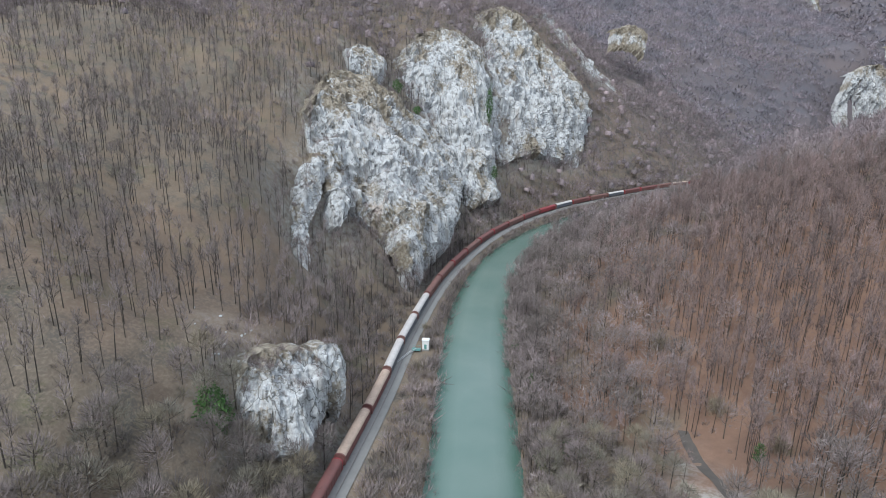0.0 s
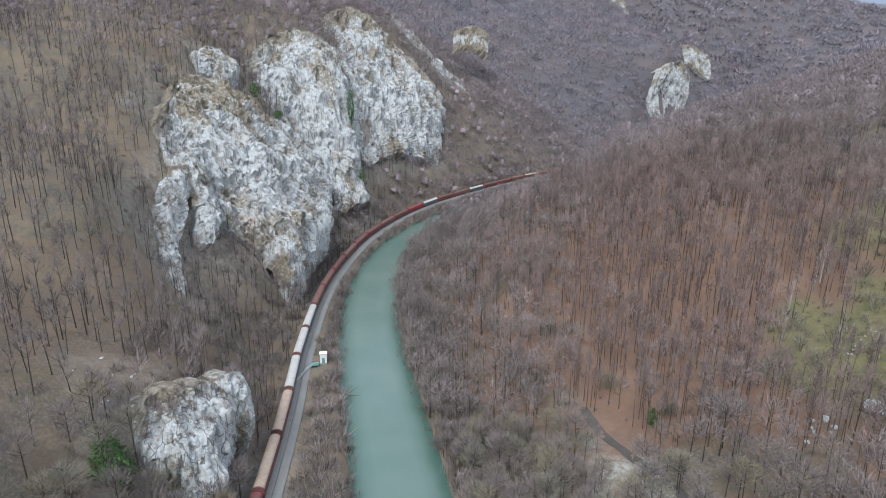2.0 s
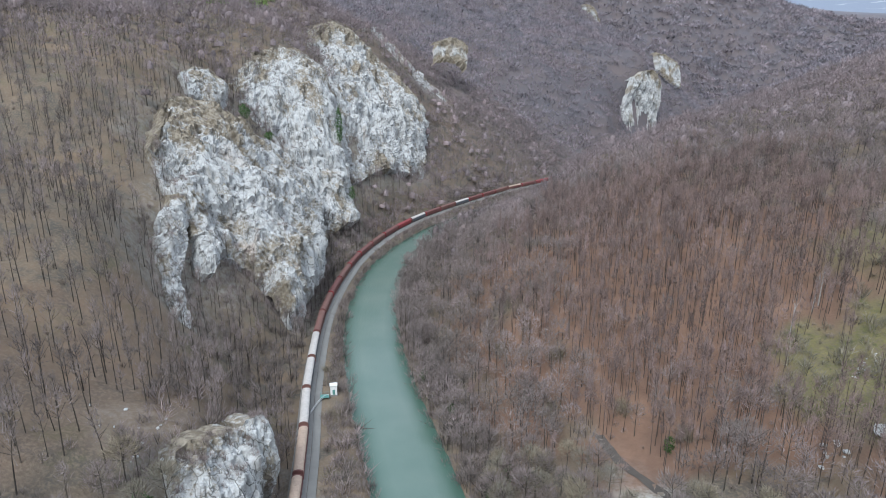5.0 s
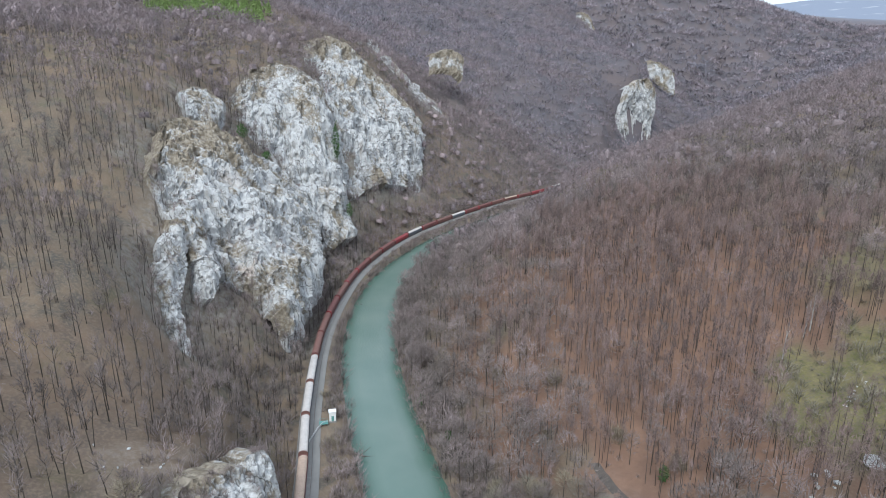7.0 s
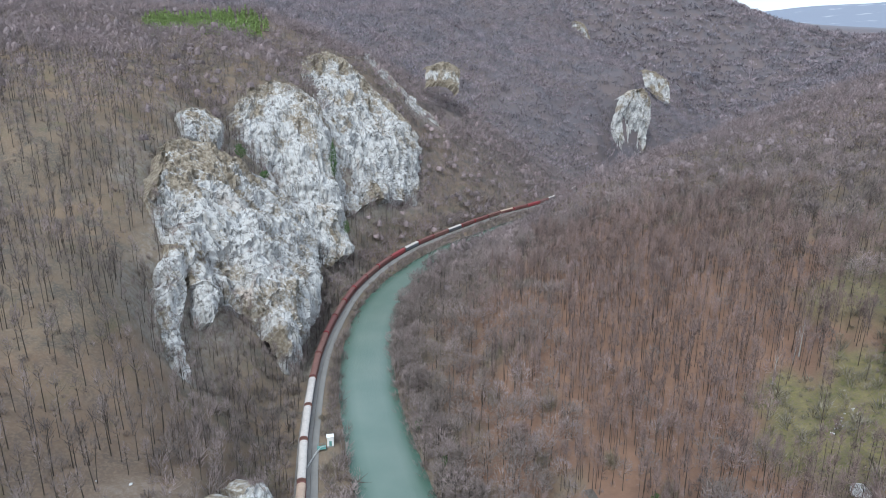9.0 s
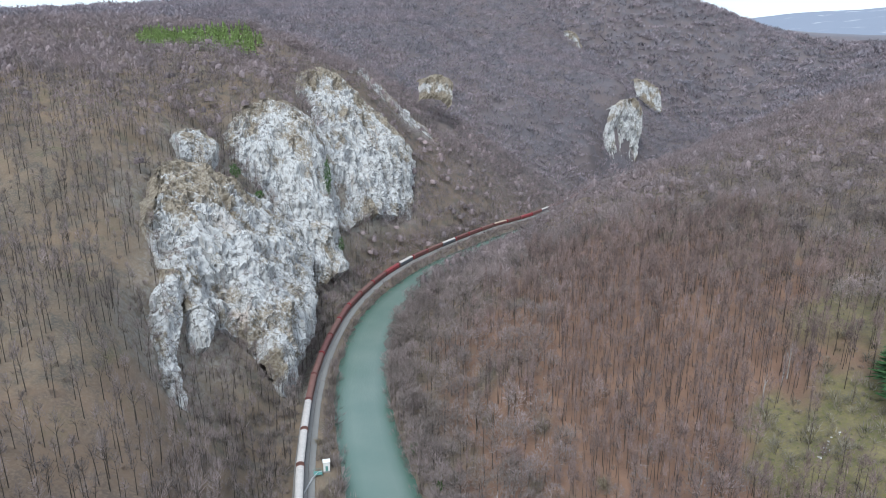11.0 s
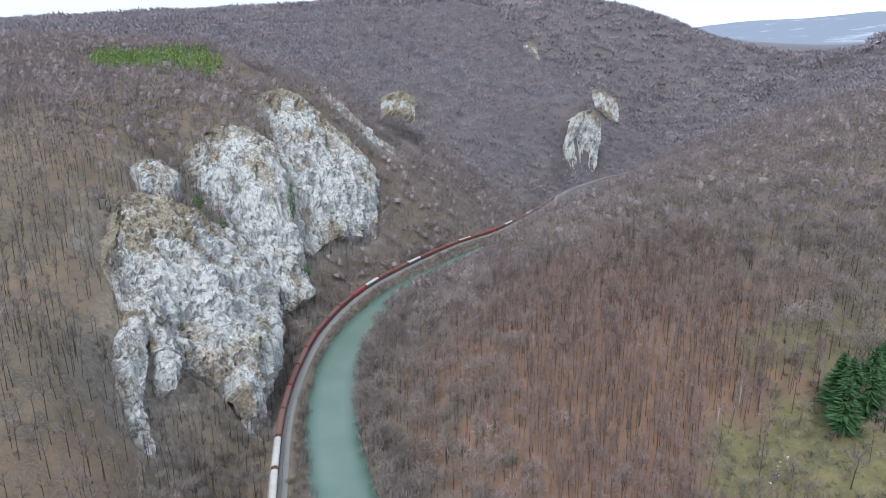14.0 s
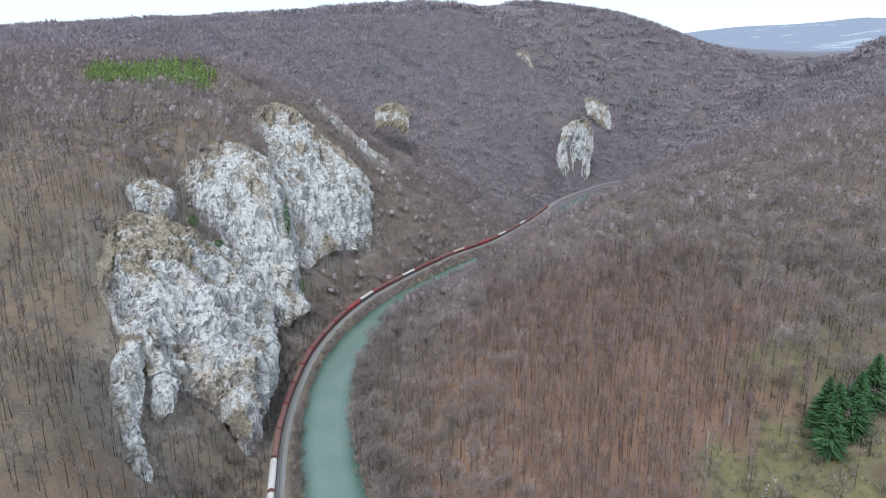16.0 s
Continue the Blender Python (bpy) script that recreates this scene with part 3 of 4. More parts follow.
TOPS = {1: (0.16, 0.11, 0.34), 5: (0.05, 0.05, 0.2), 9: (0.05, 0.08, 2.0), 15: (0.08, 0.1, 2.0), 25: (0.10, 0.12, 2.0), 31: (0.14, 0.12, 2.0), 34: (0.14, 0.14, 2.0), 37: (0.2, 0.2, 2.0), 12: (0.06, 0.08, 2.0)}  # turf below the crest and at the foot
for name, label, across, up, bulge, seed, fine, columns in CRAGS:
    crag(name, columns, label, across, up, bulge, seed, fine)
ROCK_POINTS = np.vstack(ROCKS)


# ---- woods ----
rng = np.random.default_rng(7)


def cone(a, c, r1, r2, sides):
    """An open tapered tube as vertices and triangles."""
    a, c = np.array(a, float), np.array(c, float)
    d = (c - a) / np.linalg.norm(c - a)
    e = np.cross(d, (0.31, 0.87, 0.12))
    e /= np.linalg.norm(e)
    f = np.cross(d, e)
    ang = np.arange(sides) * 2 * np.pi / sides
    ring = np.cos(ang)[:, None] * e + np.sin(ang)[:, None] * f
    v = np.vstack([a + r1 * ring, c + r2 * ring])
    t = []
    for k in range(sides):
        m = (k + 1) % sides
        t += [(k, m, sides + m), (k, sides + m, sides + k)]
    return v, np.array(t)


def joined(pieces):
    vs, ts, o = [], [], 0
    for v, t in pieces:
        vs.append(v)
        ts.append(t + o)
        o += len(v)
    return np.vstack(vs), np.vstack(ts)


def slivers(base, way, width):
    """Thin triangles: twigs from base along way."""
    across = np.cross(way, rng.normal(size=way.shape))
    across *= (width / np.linalg.norm(across, axis=1))[:, None] / 2
    v = np.stack([base - across, base + across, base + way], 1).reshape(-1, 3)
    return v, np.arange(len(v)).reshape(-1, 3)


def bare_tree(height, spread, limbs, twigs, width, sides=4, low=0.35, radius=0.17):
    """A leafless tree: (trunk with limbs, crown of twigs), each as vertices and triangles."""
    lean = rng.normal(0, 0.03 * height, 2)
    top = np.array([lean[0], lean[1], height * 0.86])
    mid = np.array([lean[0] * 0.4, lean[1] * 0.4, height * 0.45])
    wood = [cone((0, 0, -1.2), mid, radius, radius * 0.7, sides), cone(mid, top, radius * 0.7, 0.03, 3)]
    starts, ends = [mid], [top]
    for k in range(limbs):
        h = rng.uniform(low, 0.8)
        a = mid * min(1, h / 0.45) if h < 0.45 else mid + (top - mid) * (h - 0.45) / 0.41
        t = k * 2.4 + rng.uniform(0, 1)
        reach = spread * rng.uniform(0.55, 1.0) * (1.15 - 0.75 * abs(h - 0.5))
        e = a + np.array([math.cos(t) * reach, math.sin(t) * reach, height * rng.uniform(0.12, 0.26)])
        wood.append(cone(a, e, radius * 0.36, 0.02, 3))
        starts.append(a)
        ends.append(e)
    ball = rng.normal(size=(twigs, 3))
    ball[:, 2] = np.where(rng.uniform(0, 1, twigs) < 0.7, np.abs(ball[:, 2]), ball[:, 2])
    ball /= np.linalg.norm(ball, axis=1)[:, None]
    lump = 1 + 0.22 * fbm(ball[:, 0] * 1.6 + height, ball[:, 1] * 1.6 + lean[0] * 9, ball[:, 2] * 1.6 + lean[1] * 9, 2, 5)
    shell_r = rng.uniform(0.5, 1.0, twigs) ** 0.6 * lump
    tip = np.array([lean[0] * 0.7, lean[1] * 0.7, height * (0.5 + low) * 0.78]) + ball * shell_r[:, None] * (spread, spread, height * 0.34)
    way = ball * (1, 1, 0.6) + rng.normal(0, 0.3, (twigs, 3)) + (0, 0, 0.75)
    way *= (rng.uniform(0.09, 0.19, twigs) * height / np.linalg.norm(way, axis=1))[:, None]
    base = tip - way
    return joined(wood), slivers(base, way, width * rng.uniform(0.6, 1.4, twigs))


def domed_tree(height, spread, sprays, length, width, brush=0, radius=0.17, low=0.66, sides=6, heartwood=0.7):
    """A leafless tree with a rounded crown: trunk, outward-facing sprays of twigs round a tangle of branches, and a brush of thin twig ends."""
    lean = rng.normal(0, 0.03 * height, 2)
    heart = np.array([lean[0], lean[1], height * low])
    size = np.array([spread, spread, height * (0.98 - low)])
    seed_at = rng.uniform(0, 90)

    def shell_points(count, inner, outer):
        d = rng.normal(size=(count, 3))
        d[:, 2] = np.abs(d[:, 2]) - 0.3
        d /= np.linalg.norm(d, axis=1)[:, None]
        lump = 1 + 0.34 * fbm(d[:, 0] * 1.6 + seed_at, d[:, 1] * 1.6, d[:, 2] * 1.6, 2, 5)
        return d, heart + d * (lump * rng.uniform(inner, outer, count))[:, None] * size

    ring = 2 * math.pi * np.arange(sides) / sides
    rim = [np.stack([np.cos(ring + e) * math.cos(e), np.sin(ring + e) * math.cos(e), 0 * ring + math.sin(e)], -1) for e in (-0.45, 0.6)]
    tangle = np.vstack(rim + [np.array([[0, 0, 1.0]])]) * rng.uniform(0.75, 1.2, (2 * sides + 1, 1)) * heartwood * size + heart
    web = [f for k in range(sides) for f in ((k, (k + 1) % sides, sides + k), ((k + 1) % sides, sides + (k + 1) % sides, sides + k), (sides + k, sides + (k + 1) % sides, 2 * sides))]
    d, tip = shell_points(sprays, 0.80, 1.06)
    way = d * (0.6, 0.6, 0.3) + (0, 0, 0.5) + rng.normal(0, 0.38, (sprays, 3))
    way *= (length * rng.uniform(0.6, 1.4, sprays) / np.linalg.norm(way, axis=1))[:, None]
    across = np.cross(way, d + rng.normal(0, 0.28, (sprays, 3)))
    across *= (width * rng.uniform(0.5, 1.4, sprays) / np.linalg.norm(across, axis=1))[:, None] / 2
    v = np.stack([tip - 0.5 * way - across, tip - 0.3 * way + across, tip + 0.5 * way], 1).reshape(-1, 3)
    pieces = [(v, np.arange(len(v)).reshape(-1, 3))]
    if brush:
        d, tip = shell_points(brush, 0.9, 1.15)
        way = (tip - heart + (0, 0, 0.25 * height)) * rng.uniform(0.3, 0.6, brush)[:, None] + rng.normal(0, 0.02 * height, (brush, 3))
        pieces.append(slivers(tip - way, way, 0.02 * length + 0.4 * width * rng.uniform(0.3, 0.7, brush)))
    if heartwood:
        pieces.append((tangle, np.array(web)))
    return cone((0, 0, -1.2), heart, radius, radius * 0.4, 3), joined(pieces)


def shrub(height, spread, twigs, width):
    t, r = rng.uniform(0, 2 * np.pi, twigs), spread * np.sqrt(rng.uniform(0, 1, twigs))
    base = np.stack([0.55 * r * np.cos(t), 0.55 * r * np.sin(t), rng.uniform(-0.3, 0.5, twigs) * height], -1)
    way = np.stack([np.cos(t) * r * 0.5, np.sin(t) * r * 0.5, np.full(twigs, height * 0.45)], -1) + rng.normal(0, 0.16 * height, (twigs, 3))
    stems = [cone((0, 0, -0.5), (spread * 0.3 * math.cos(q), spread * 0.3 * math.sin(q), height * 0.6), 0.06, 0.02, 3) for q in (0.3, 2.3, 4.4)]
    return joined(stems), slivers(base, way, width * rng.uniform(0.6, 1.4, twigs))


def conifer(height, spread, tiers, per, width):
    base, way = [], []
    for k in range(tiers):
        f = (k + rng.uniform(0, 0.6)) / tiers
        for q in range(per):
            t = rng.uniform(0, 2 * np.pi)
            reach = spread * (1 - f) ** 0.8 * rng.uniform(0.6, 1.1) + 0.25
            base.append((0.25 * reach * math.cos(t), 0.25 * reach * math.sin(t), height * (0.10 + 0.86 * f)))
            way.append((reach * math.cos(t), reach * math.sin(t), reach * rng.uniform(-0.35, 0.35)))
    base, way = np.array(base), np.array(way)
    return cone((0, 0, -1), (0, 0, height), 0.2, 0.02, 5), slivers(base, way, width * rng.uniform(0.7, 1.3, len(base)))


def scatter(name, spots, kinds, mats, label, category):
    """All the trees of a wood in one mesh. spots: x, y, z, scale; kinds: trees to choose from."""
    vs, ts, ms, tone, o = [], [], [], [], 0
    which = rng.integers(0, len(kinds), len(spots))
    for k, kind in enumerate(kinds):
        own = spots[which == k]
        if not len(own):
            continue
        shade = np.clip(rng.normal(0, 0.34, len(own)) + 0.4 * fbm(own[:, 0] / 28, own[:, 1] / 28, 0 * own[:, 0], 2, 81), -1, 1)
        turn, tall = rng.uniform(0, 2 * np.pi, len(own)), rng.uniform(0.85, 1.2, len(own))
        c, s_ = np.cos(turn)[:, None], np.sin(turn)[:, None]
        for slot, (v, t) in enumerate(kind):
            sc = own[:, 3:4]
            p = np.stack([(v[:, 0] * c - v[:, 1] * s_) * sc + own[:, :1], (v[:, 0] * s_ + v[:, 1] * c) * sc + own[:, 1:2], v[:, 2] * sc * tall[:, None] + own[:, 2:3]], -1)
            vs.append(p.reshape(-1, 3))
            tone.append(np.repeat(shade, len(v)))
            ts.append((t[None] + (np.arange(len(own)) * len(v))[:, None, None] + o).reshape(-1, 3))
            ms.append(np.full(len(own) * len(t), slot))
            o += len(own) * len(v)
    V, T, S = np.vstack(vs), np.vstack(ts).astype(np.int32), np.concatenate(ms).astype(np.int32)
    me = bpy.data.meshes.new(name)
    me.vertices.add(len(V))
    me.vertices.foreach_set("co", V.ravel())
    me.loops.add(T.size)
    me.loops.foreach_set("vertex_index", T.ravel())
    me.polygons.add(len(T))
    me.polygons.foreach_set("loop_start", np.arange(0, T.size, 3, dtype=np.int32))
    for m in mats:
        me.materials.append(m)
    me.polygons.foreach_set("material_index", S)
    me.polygons.foreach_set("use_smooth", np.ones(len(T), dtype=bool))
    me.update(calc_edges=True)
    me.attributes.new("tone", "FLOAT", "POINT").data.foreach_set("value", np.concatenate(tone).astype(np.float32))
    return tagged(new(name, me), label, category, kind="stuff")


def jittered(x0, x1, y0, y1, step):
    x, y = np.meshgrid(np.arange(x0, x1, step), np.arange(y0, y1, step))
    return (x + rng.uniform(-0.48, 0.48, x.shape) * step).ravel(), (y + rng.uniform(-0.48, 0.48, y.shape) * step).ravel()


ROCK_TREE = kdtree.KDTree(len(INNER))
for i, p in enumerate(INNER):
    ROCK_TREE.insert((p[0], p[1], 0), i)
ROCK_TREE.balance()


def off_rock(x, y, gap):
    return np.array([ROCK_TREE.find((a, b_, 0))[2] > gap for a, b_ in zip(x, y)], bool)


def wooded(x, y, gap=1.5):
    """Where trees stand: off the track, the water, the rock and the clearings, inside the wide wedge of the valley."""
    ok = (np.abs(np.arctan2(x + 12, y + 25)) < radians(50)) & (y > 40)
    rail, side = away(RAIL, x, y)
    river, right = away(RIVER, x, y)
    ok &= ~((side > 0) & (right < 0))
    ok &= ~((side > 0) & (rail < 7.0)) & ~((side <= 0) & (rail < 3.6)) & (river > 13.0)
    ok &= ~((right > 0) & (x > 60) & (river < 170) & (y > 660 + 0.93 * (x - 174)))
    ok &= np.hypot((x - 26) / 8, (y - 138) / 18) > 1
    ok &= np.hypot((x + 94) / 12, (y - 117) / 10) > 1
    ok &= np.hypot((x + 248) / 62, (y - 582) / 42) > 1
    ok &= np.hypot((x + 165) / 9, (y - 305) / 38) > 1
    x, y = x[ok], y[ok]
    ok = off_rock(x, y, gap)
    return x[ok], y[ok]


def placed(x, y, lo, hi):
    return np.stack([x, y, ground_height(x, y, False), rng.uniform(lo, hi, len(x))], -1)


def thinned(x, y, keep):
    ok = rng.uniform(0, 1, len(x)) < keep
    return x[ok], y[ok]


NEAR_KINDS = [bare_tree(14, 3.8, 5, 130, 0.16) for _ in range(4)] + [domed_tree(rng.uniform(11, 14), rng.uniform(3.4, 4.8), 150, 1.7, 0.21, 60, heartwood=0) for _ in range(6)]
POLE_KINDS = [bare_tree(16, 1.9, 2, 82, 0.13, 3, 0.58, 0.14) for _ in range(8)] + [domed_tree(15, 2.2, 60, 1.5, 0.18, 40, 0.14, 0.74, heartwood=0) for _ in range(4)]
SLIM_KINDS = [bare_tree(13, 2.2, 5, 84, 0.12, low=0.45, radius=0.15) for _ in range(6)]
MID_KINDS = [domed_tree(rng.uniform(10, 14), rng.uniform(4.0, 5.8), 56, 2.3, 0.44, 14, low=0.56, heartwood=h) for h in (0, 0.5, 0, 0, 0.54, 0, 0, 0)]
FAR_KINDS = [domed_tree(rng.uniform(9, 13), rng.uniform(5.0, 7.0), 25, 3.7, 1.2, 0, 0.2, low=0.52, heartwood=0) for _ in range(6)]
VAST_KINDS = [domed_tree(12, 12, 26, 7.5, 2.8, 0, 0.3, low=0.5, heartwood=0) for _ in range(4)]
SHRUB_KINDS = [shrub(3.2, 2.3, 48, 0.17) for _ in range(5)]

# woods on both sides of the valley


def stand(x, y):
    """The stand of slim poles on the face of the spur."""
    return blotch(x, y, 78, 240, 78, 120, 41)


def grassy(x, y):
    return np.maximum(blotch(x, y, 112, 160, 34, 34, 21), 0.25 * blotch(x, y, 150, 200, 40, 30, 22))


x, y = jittered(-20, 190, 110, 380, 3.45)
x, y = wooded(x, y)
ok = (rng.uniform(0, 1, len(x)) < stand(x, y) * (1 - 0.95 * grassy(x, y))) & (away(BANK, x, y)[1] > 0)
scatter("pole_woods", placed(x[ok], y[ok], 0.75, 1.15), POLE_KINDS, (M_POLE, M_RUST_TWIG), "slim upright leafless trees over rusty fallen leaves", "woods")
x, y = jittered(-360, 330, 40, 500, 4.7)
x, y = wooded(x, y)
dist = np.hypot(x + 15, y)
rail, side = away(RAIL, x, y)
west = side < 0
glade = fbm(x / 30, y / 30, 0 * x, 2, 51)
keep = np.where(west, 0.92, 0.72 * (1 - 0.93 * stand(x, y))) * (1 - 0.9 * grassy(x, y)) * np.where(west & (glade > 0.45), 0.5, 1.0)
ok = (rng.uniform(0, 1, len(x)) < keep) & (dist < np.where(west, rng.uniform(330, 520, len(x)), rng.uniform(340, 440, len(x))))
x, y, west, dist = x[ok], y[ok], west[ok], dist[ok]
order = np.argsort(np.hypot(x + 20, y - 70))
first = np.zeros(len(x), bool)
first[order[:290]] = True
spot_w, spot_e = placed(x[west & ~first], y[west & ~first], 0.75, 1.15), placed(x[~west & ~first], y[~west & ~first], 0.85, 1.25)
scatter("bare_woods", spot_w, SLIM_KINDS, (M_BARK, M_TWIG), "slender leafless trees on the brown slope", "woods")
scatter("bare_woods", spot_e, NEAR_KINDS, (M_BARK, M_TWIG), "dense leafless trees on the valley spur", "woods")

# the trees that stand nearest, one by one
nursery = []
for k in range(8):
    v_t, v_c = bare_tree(12.5, 4.2, 10, 460, 0.11, 5, 0.30)
    root = new("bare_tree")
    for nm, (v, t), m in (("trunk", v_t, M_BARK), ("crown", v_c, (M_WILLOW, M_TWIG, M_OLIVE, M_TWIG)[k % 4])):
        o = new(nm, mesh_of(nm, v, t, m))
        o.parent = root
    tagged(root, ("leafless tree with pale ochre twigs near the river", "leafless tree with fine grey twigs on fallen leaves", "leafless tree with olive grey twigs on the slope", "leafless tree with fine grey twigs on fallen leaves")[k % 4], "tree", "nearest bare trees")
    nursery.append(root)
near_spots = placed(x[first], y[first], 0.7, 1.15)
for k, (px, py, pz, sc) in enumerate(near_spots):
    m = pose(px, py, pz, 0, 0, rng.uniform(0, 360))
    if k < 8:
        nursery[k].matrix_basis = m
        nursery[k].scale = (sc, sc, sc * 1.05)
    else:
        src = nursery[k % 8]
        made = copy_thing(src, m)
        made.scale = (sc, sc, sc * 1.05)

# farther woods, thinner and coarser with distance, twigs tinted haze-blue beyond 800 m
x, y = wooded(*jittered(-520, 560, 200, 820, 7.0), 4.0)
d = np.hypot(x + 15, y)
ok = (d >= np.where(away(RAIL, x, y)[1] < 0, rng.uniform(330, 500, len(x)), rng.uniform(300, 430, len(x)))) & (d < 800) & (rng.uniform(0, 1, len(x)) > stand(x, y))
scatter("bare_woods", placed(x[ok], y[ok], 0.8, 1.2), MID_KINDS, (M_BARK, M_TWIG_MID), "leafless grey woods around the cliffs", "woods")
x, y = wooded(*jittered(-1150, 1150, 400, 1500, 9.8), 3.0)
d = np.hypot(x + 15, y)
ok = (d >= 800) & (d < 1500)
scatter("far_woods", placed(x[ok], y[ok], 0.8, 1.25), FAR_KINDS, (M_BARK, M_TWIG_HAZED), "leafless woods on the far valley sides", "woods")
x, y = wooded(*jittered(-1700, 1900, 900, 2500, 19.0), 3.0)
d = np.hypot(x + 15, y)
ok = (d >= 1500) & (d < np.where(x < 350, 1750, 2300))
scatter("far_woods", placed(x[ok], y[ok], 0.9, 1.3), VAST_KINDS, (M_BARK, M_TWIG_HAZED), "hazy leafless woods along the skyline", "woods")

# shrubs along the track, the banks and the foot of the cliffs
x, y = jittered(-130, 130, 60, 640, 2.7)
rail, side = away(RAIL, x, y)
river, right = away(RIVER, x, y)
bank, bside = away(BANK, x, y)
strip = (side > 0) & (rail > 7.2) & (river > 10.6) & (right < 0)
far_bank = (right > 0) & (river > 11.2) & (bank < 9)
foot = (side < 0) & (rail > 4.5) & (rail < np.where(y < 262, 36, 22))
hut_gap = (np.hypot((x + 71) / 7, (y - 185) / 10) > 1)
ok = (strip | (far_bank & (rng.uniform(0, 1, len(x)) < 0.85)) | (foot & (rng.uniform(0, 1, len(x)) < 0.42))) & hut_gap
scatter("bank_shrubs", placed(x[ok], y[ok], 0.7, 1.5), SHRUB_KINDS, (M_BARK, M_TWIG), "leafless purple-brown shrubs along river and track", "shrubs")
x, y = jittered(-60, 130, 70, 640, 4.2)
bank, bside = away(BANK, x, y)
river, right = away(RIVER, x, y)
ok = (right > 0) & (bank < 10) & (river > 12.5)
scatter("bank_trees", placed(x[ok], y[ok], 0.42, 0.78), NEAR_KINDS, (M_BARK, M_TWIG), "small leafless trees leaning along the river bank", "woods")
x, y = jittered(-260, 200, 60, 420, 7.6)
x, y = wooded(x, y, -1.0)
scatter("underbrush", placed(x, y, 0.3, 0.75), SHRUB_KINDS, (M_BARK, M_TWIG), "low leafless brush under the trees", "shrubs")

x, y = jittered(70, 190, 125, 235, 3.6)
x, y = thinned(x, y, 0.8 * grassy(x, y))
scatter("meadow_brush", placed(x, y, 0.3, 1.5), SHRUB_KINDS, (M_BARK, M_OLIVE), "grey leafless bushes dotted over the meadow", "shrubs")
x, y = jittered(-185, -42, 185, 640, 3.7)
ok = ~off_rock(x, y, 7.0) & (away(RAIL, x, y)[0] > 5) & ~((x < -128) & (y < 215))
scatter("cliff_brush", placed(x[ok], y[ok], 0.4, 1.1), SHRUB_KINDS, (M_BARK, M_TWIG), "leafless brush in the gullies of the cliff", "shrubs")
ledge = np.vstack(LEDGES)
ledge = ledge[rng.permutation(len(ledge))[:700]]
scatter("ledge_shrubs", np.column_stack([ledge, rng.uniform(0.25, 0.7, len(ledge))]), SHRUB_KINDS, (M_BARK, M_TWIG), "leafless brush rooted on the limestone ledges", "shrubs")


def leafy(name, px, py, pz, wide, tall, count, size, mat, label, category, group=""):
    """A bushy evergreen: a stem and a ragged mass of leaves."""
    p = rng.normal(size=(count, 3))
    p *= (rng.uniform(0.35, 1.0, count) ** 0.5 / np.linalg.norm(p, axis=1))[:, None]
    lump = 1 + 0.35 * fbm(p[:, 0] * 1.7 + px, p[:, 1] * 1.7 + py, p[:, 2] * 1.7, 2, 61)
    base = p * lump[:, None] * (wide, wide, tall / 2) + (0, 0, tall * 0.5)
    v, t = slivers(base, rng.normal(size=(count, 3)) * size, np.full(count, size * 0.9))
    root = new(name)
    for nm, (a, c_), m in (("stem", cone((0, 0, -1), (0, 0, tall * 0.8), 0.12, 0.03, 5), M_BARK), ("foliage", (v, t), mat)):
        o = new(nm, mesh_of(nm, a, c_, m))
        o.parent = root
    root.matrix_basis = pose(px, py, pz)
    return tagged(root, label, category, group)


for px, py, pz, w_, h_, cnt in ((-146, 352, 88, 3.0, 8, 420), (-132, 350, 75, 2.4, 6, 280), (-102.5, 418, 66, 2.6, 26, 900), (-91, 392, 31, 2.4, 9, 260)):
    leafy("evergreen_bush", px, py, pz, w_, h_, cnt, 0.55, M_IVY, "dark green evergreen bush clinging to the limestone", "bush", "cliff bushes")
leafy("ivy_tree", -88, 98, 17, 4.6, 12.5, 1300, 0.55, M_IVY, "ivy covered tree beside the pale outcrop", "tree")
for px, py, w_, h_ in ((-15, 135, 1.8, 6), (-9, 141, 1.5, 7), (-35, 200, 1.6, 6), (-25, 178, 1.2, 4), (38, 148, 1.3, 6)):
    leafy("ivy_tree", px, py, float(ground_height([px], [py], False)[0]), w_, h_, 240, 0.42, M_IVY, "small tree wrapped in green ivy near the river", "tree", "ivy trees")

# conifers: a few tall ones by the meadow, a plantation on the plateau
kinds = [conifer(17, 3.6, 26, 22, 1.1) for _ in range(3)]
roots = []
for k, (px, py, sc) in enumerate(((121, 163, 1.35), (126, 168, 1.5), (131, 165, 1.3), (137, 172, 1.4), (147, 177, 1.5), (153, 183, 1.3), (128, 175, 1.45))):
    if k < 3:
        root = new("conifer")
        for nm, (v, t), m in zip(("trunk", "foliage"), kinds[k], (M_BARK, M_PINE)):
            o = new(nm, mesh_of(nm, v, t, m))
            o.parent = root
        tagged(root, "tall bright green conifer above the meadow", "tree", "meadow conifers")
        roots.append(root)
    else:
        root = copy_thing(roots[k % 3], Matrix())
    root.matrix_basis = pose(px, py, float(ground_height([px], [py], False)[0]), 0, 0, 70 * k)
    root.scale = (sc * 1.2, sc * 1.2, sc * 0.92)
px, py = jittered(-310, -185, 535, 640, 5.6)
ok = np.hypot((px + 248) / 58, (py - 585) / 38) + 0.25 * fbm(px / 20, py / 20, 0 * px, 2, 71) < 1
spots = placed(px[ok], py[ok], 0.75, 1.1)
pine_kinds = [conifer(14, 2.6, 9, 9, 1.9) for _ in range(3)]
pines = []
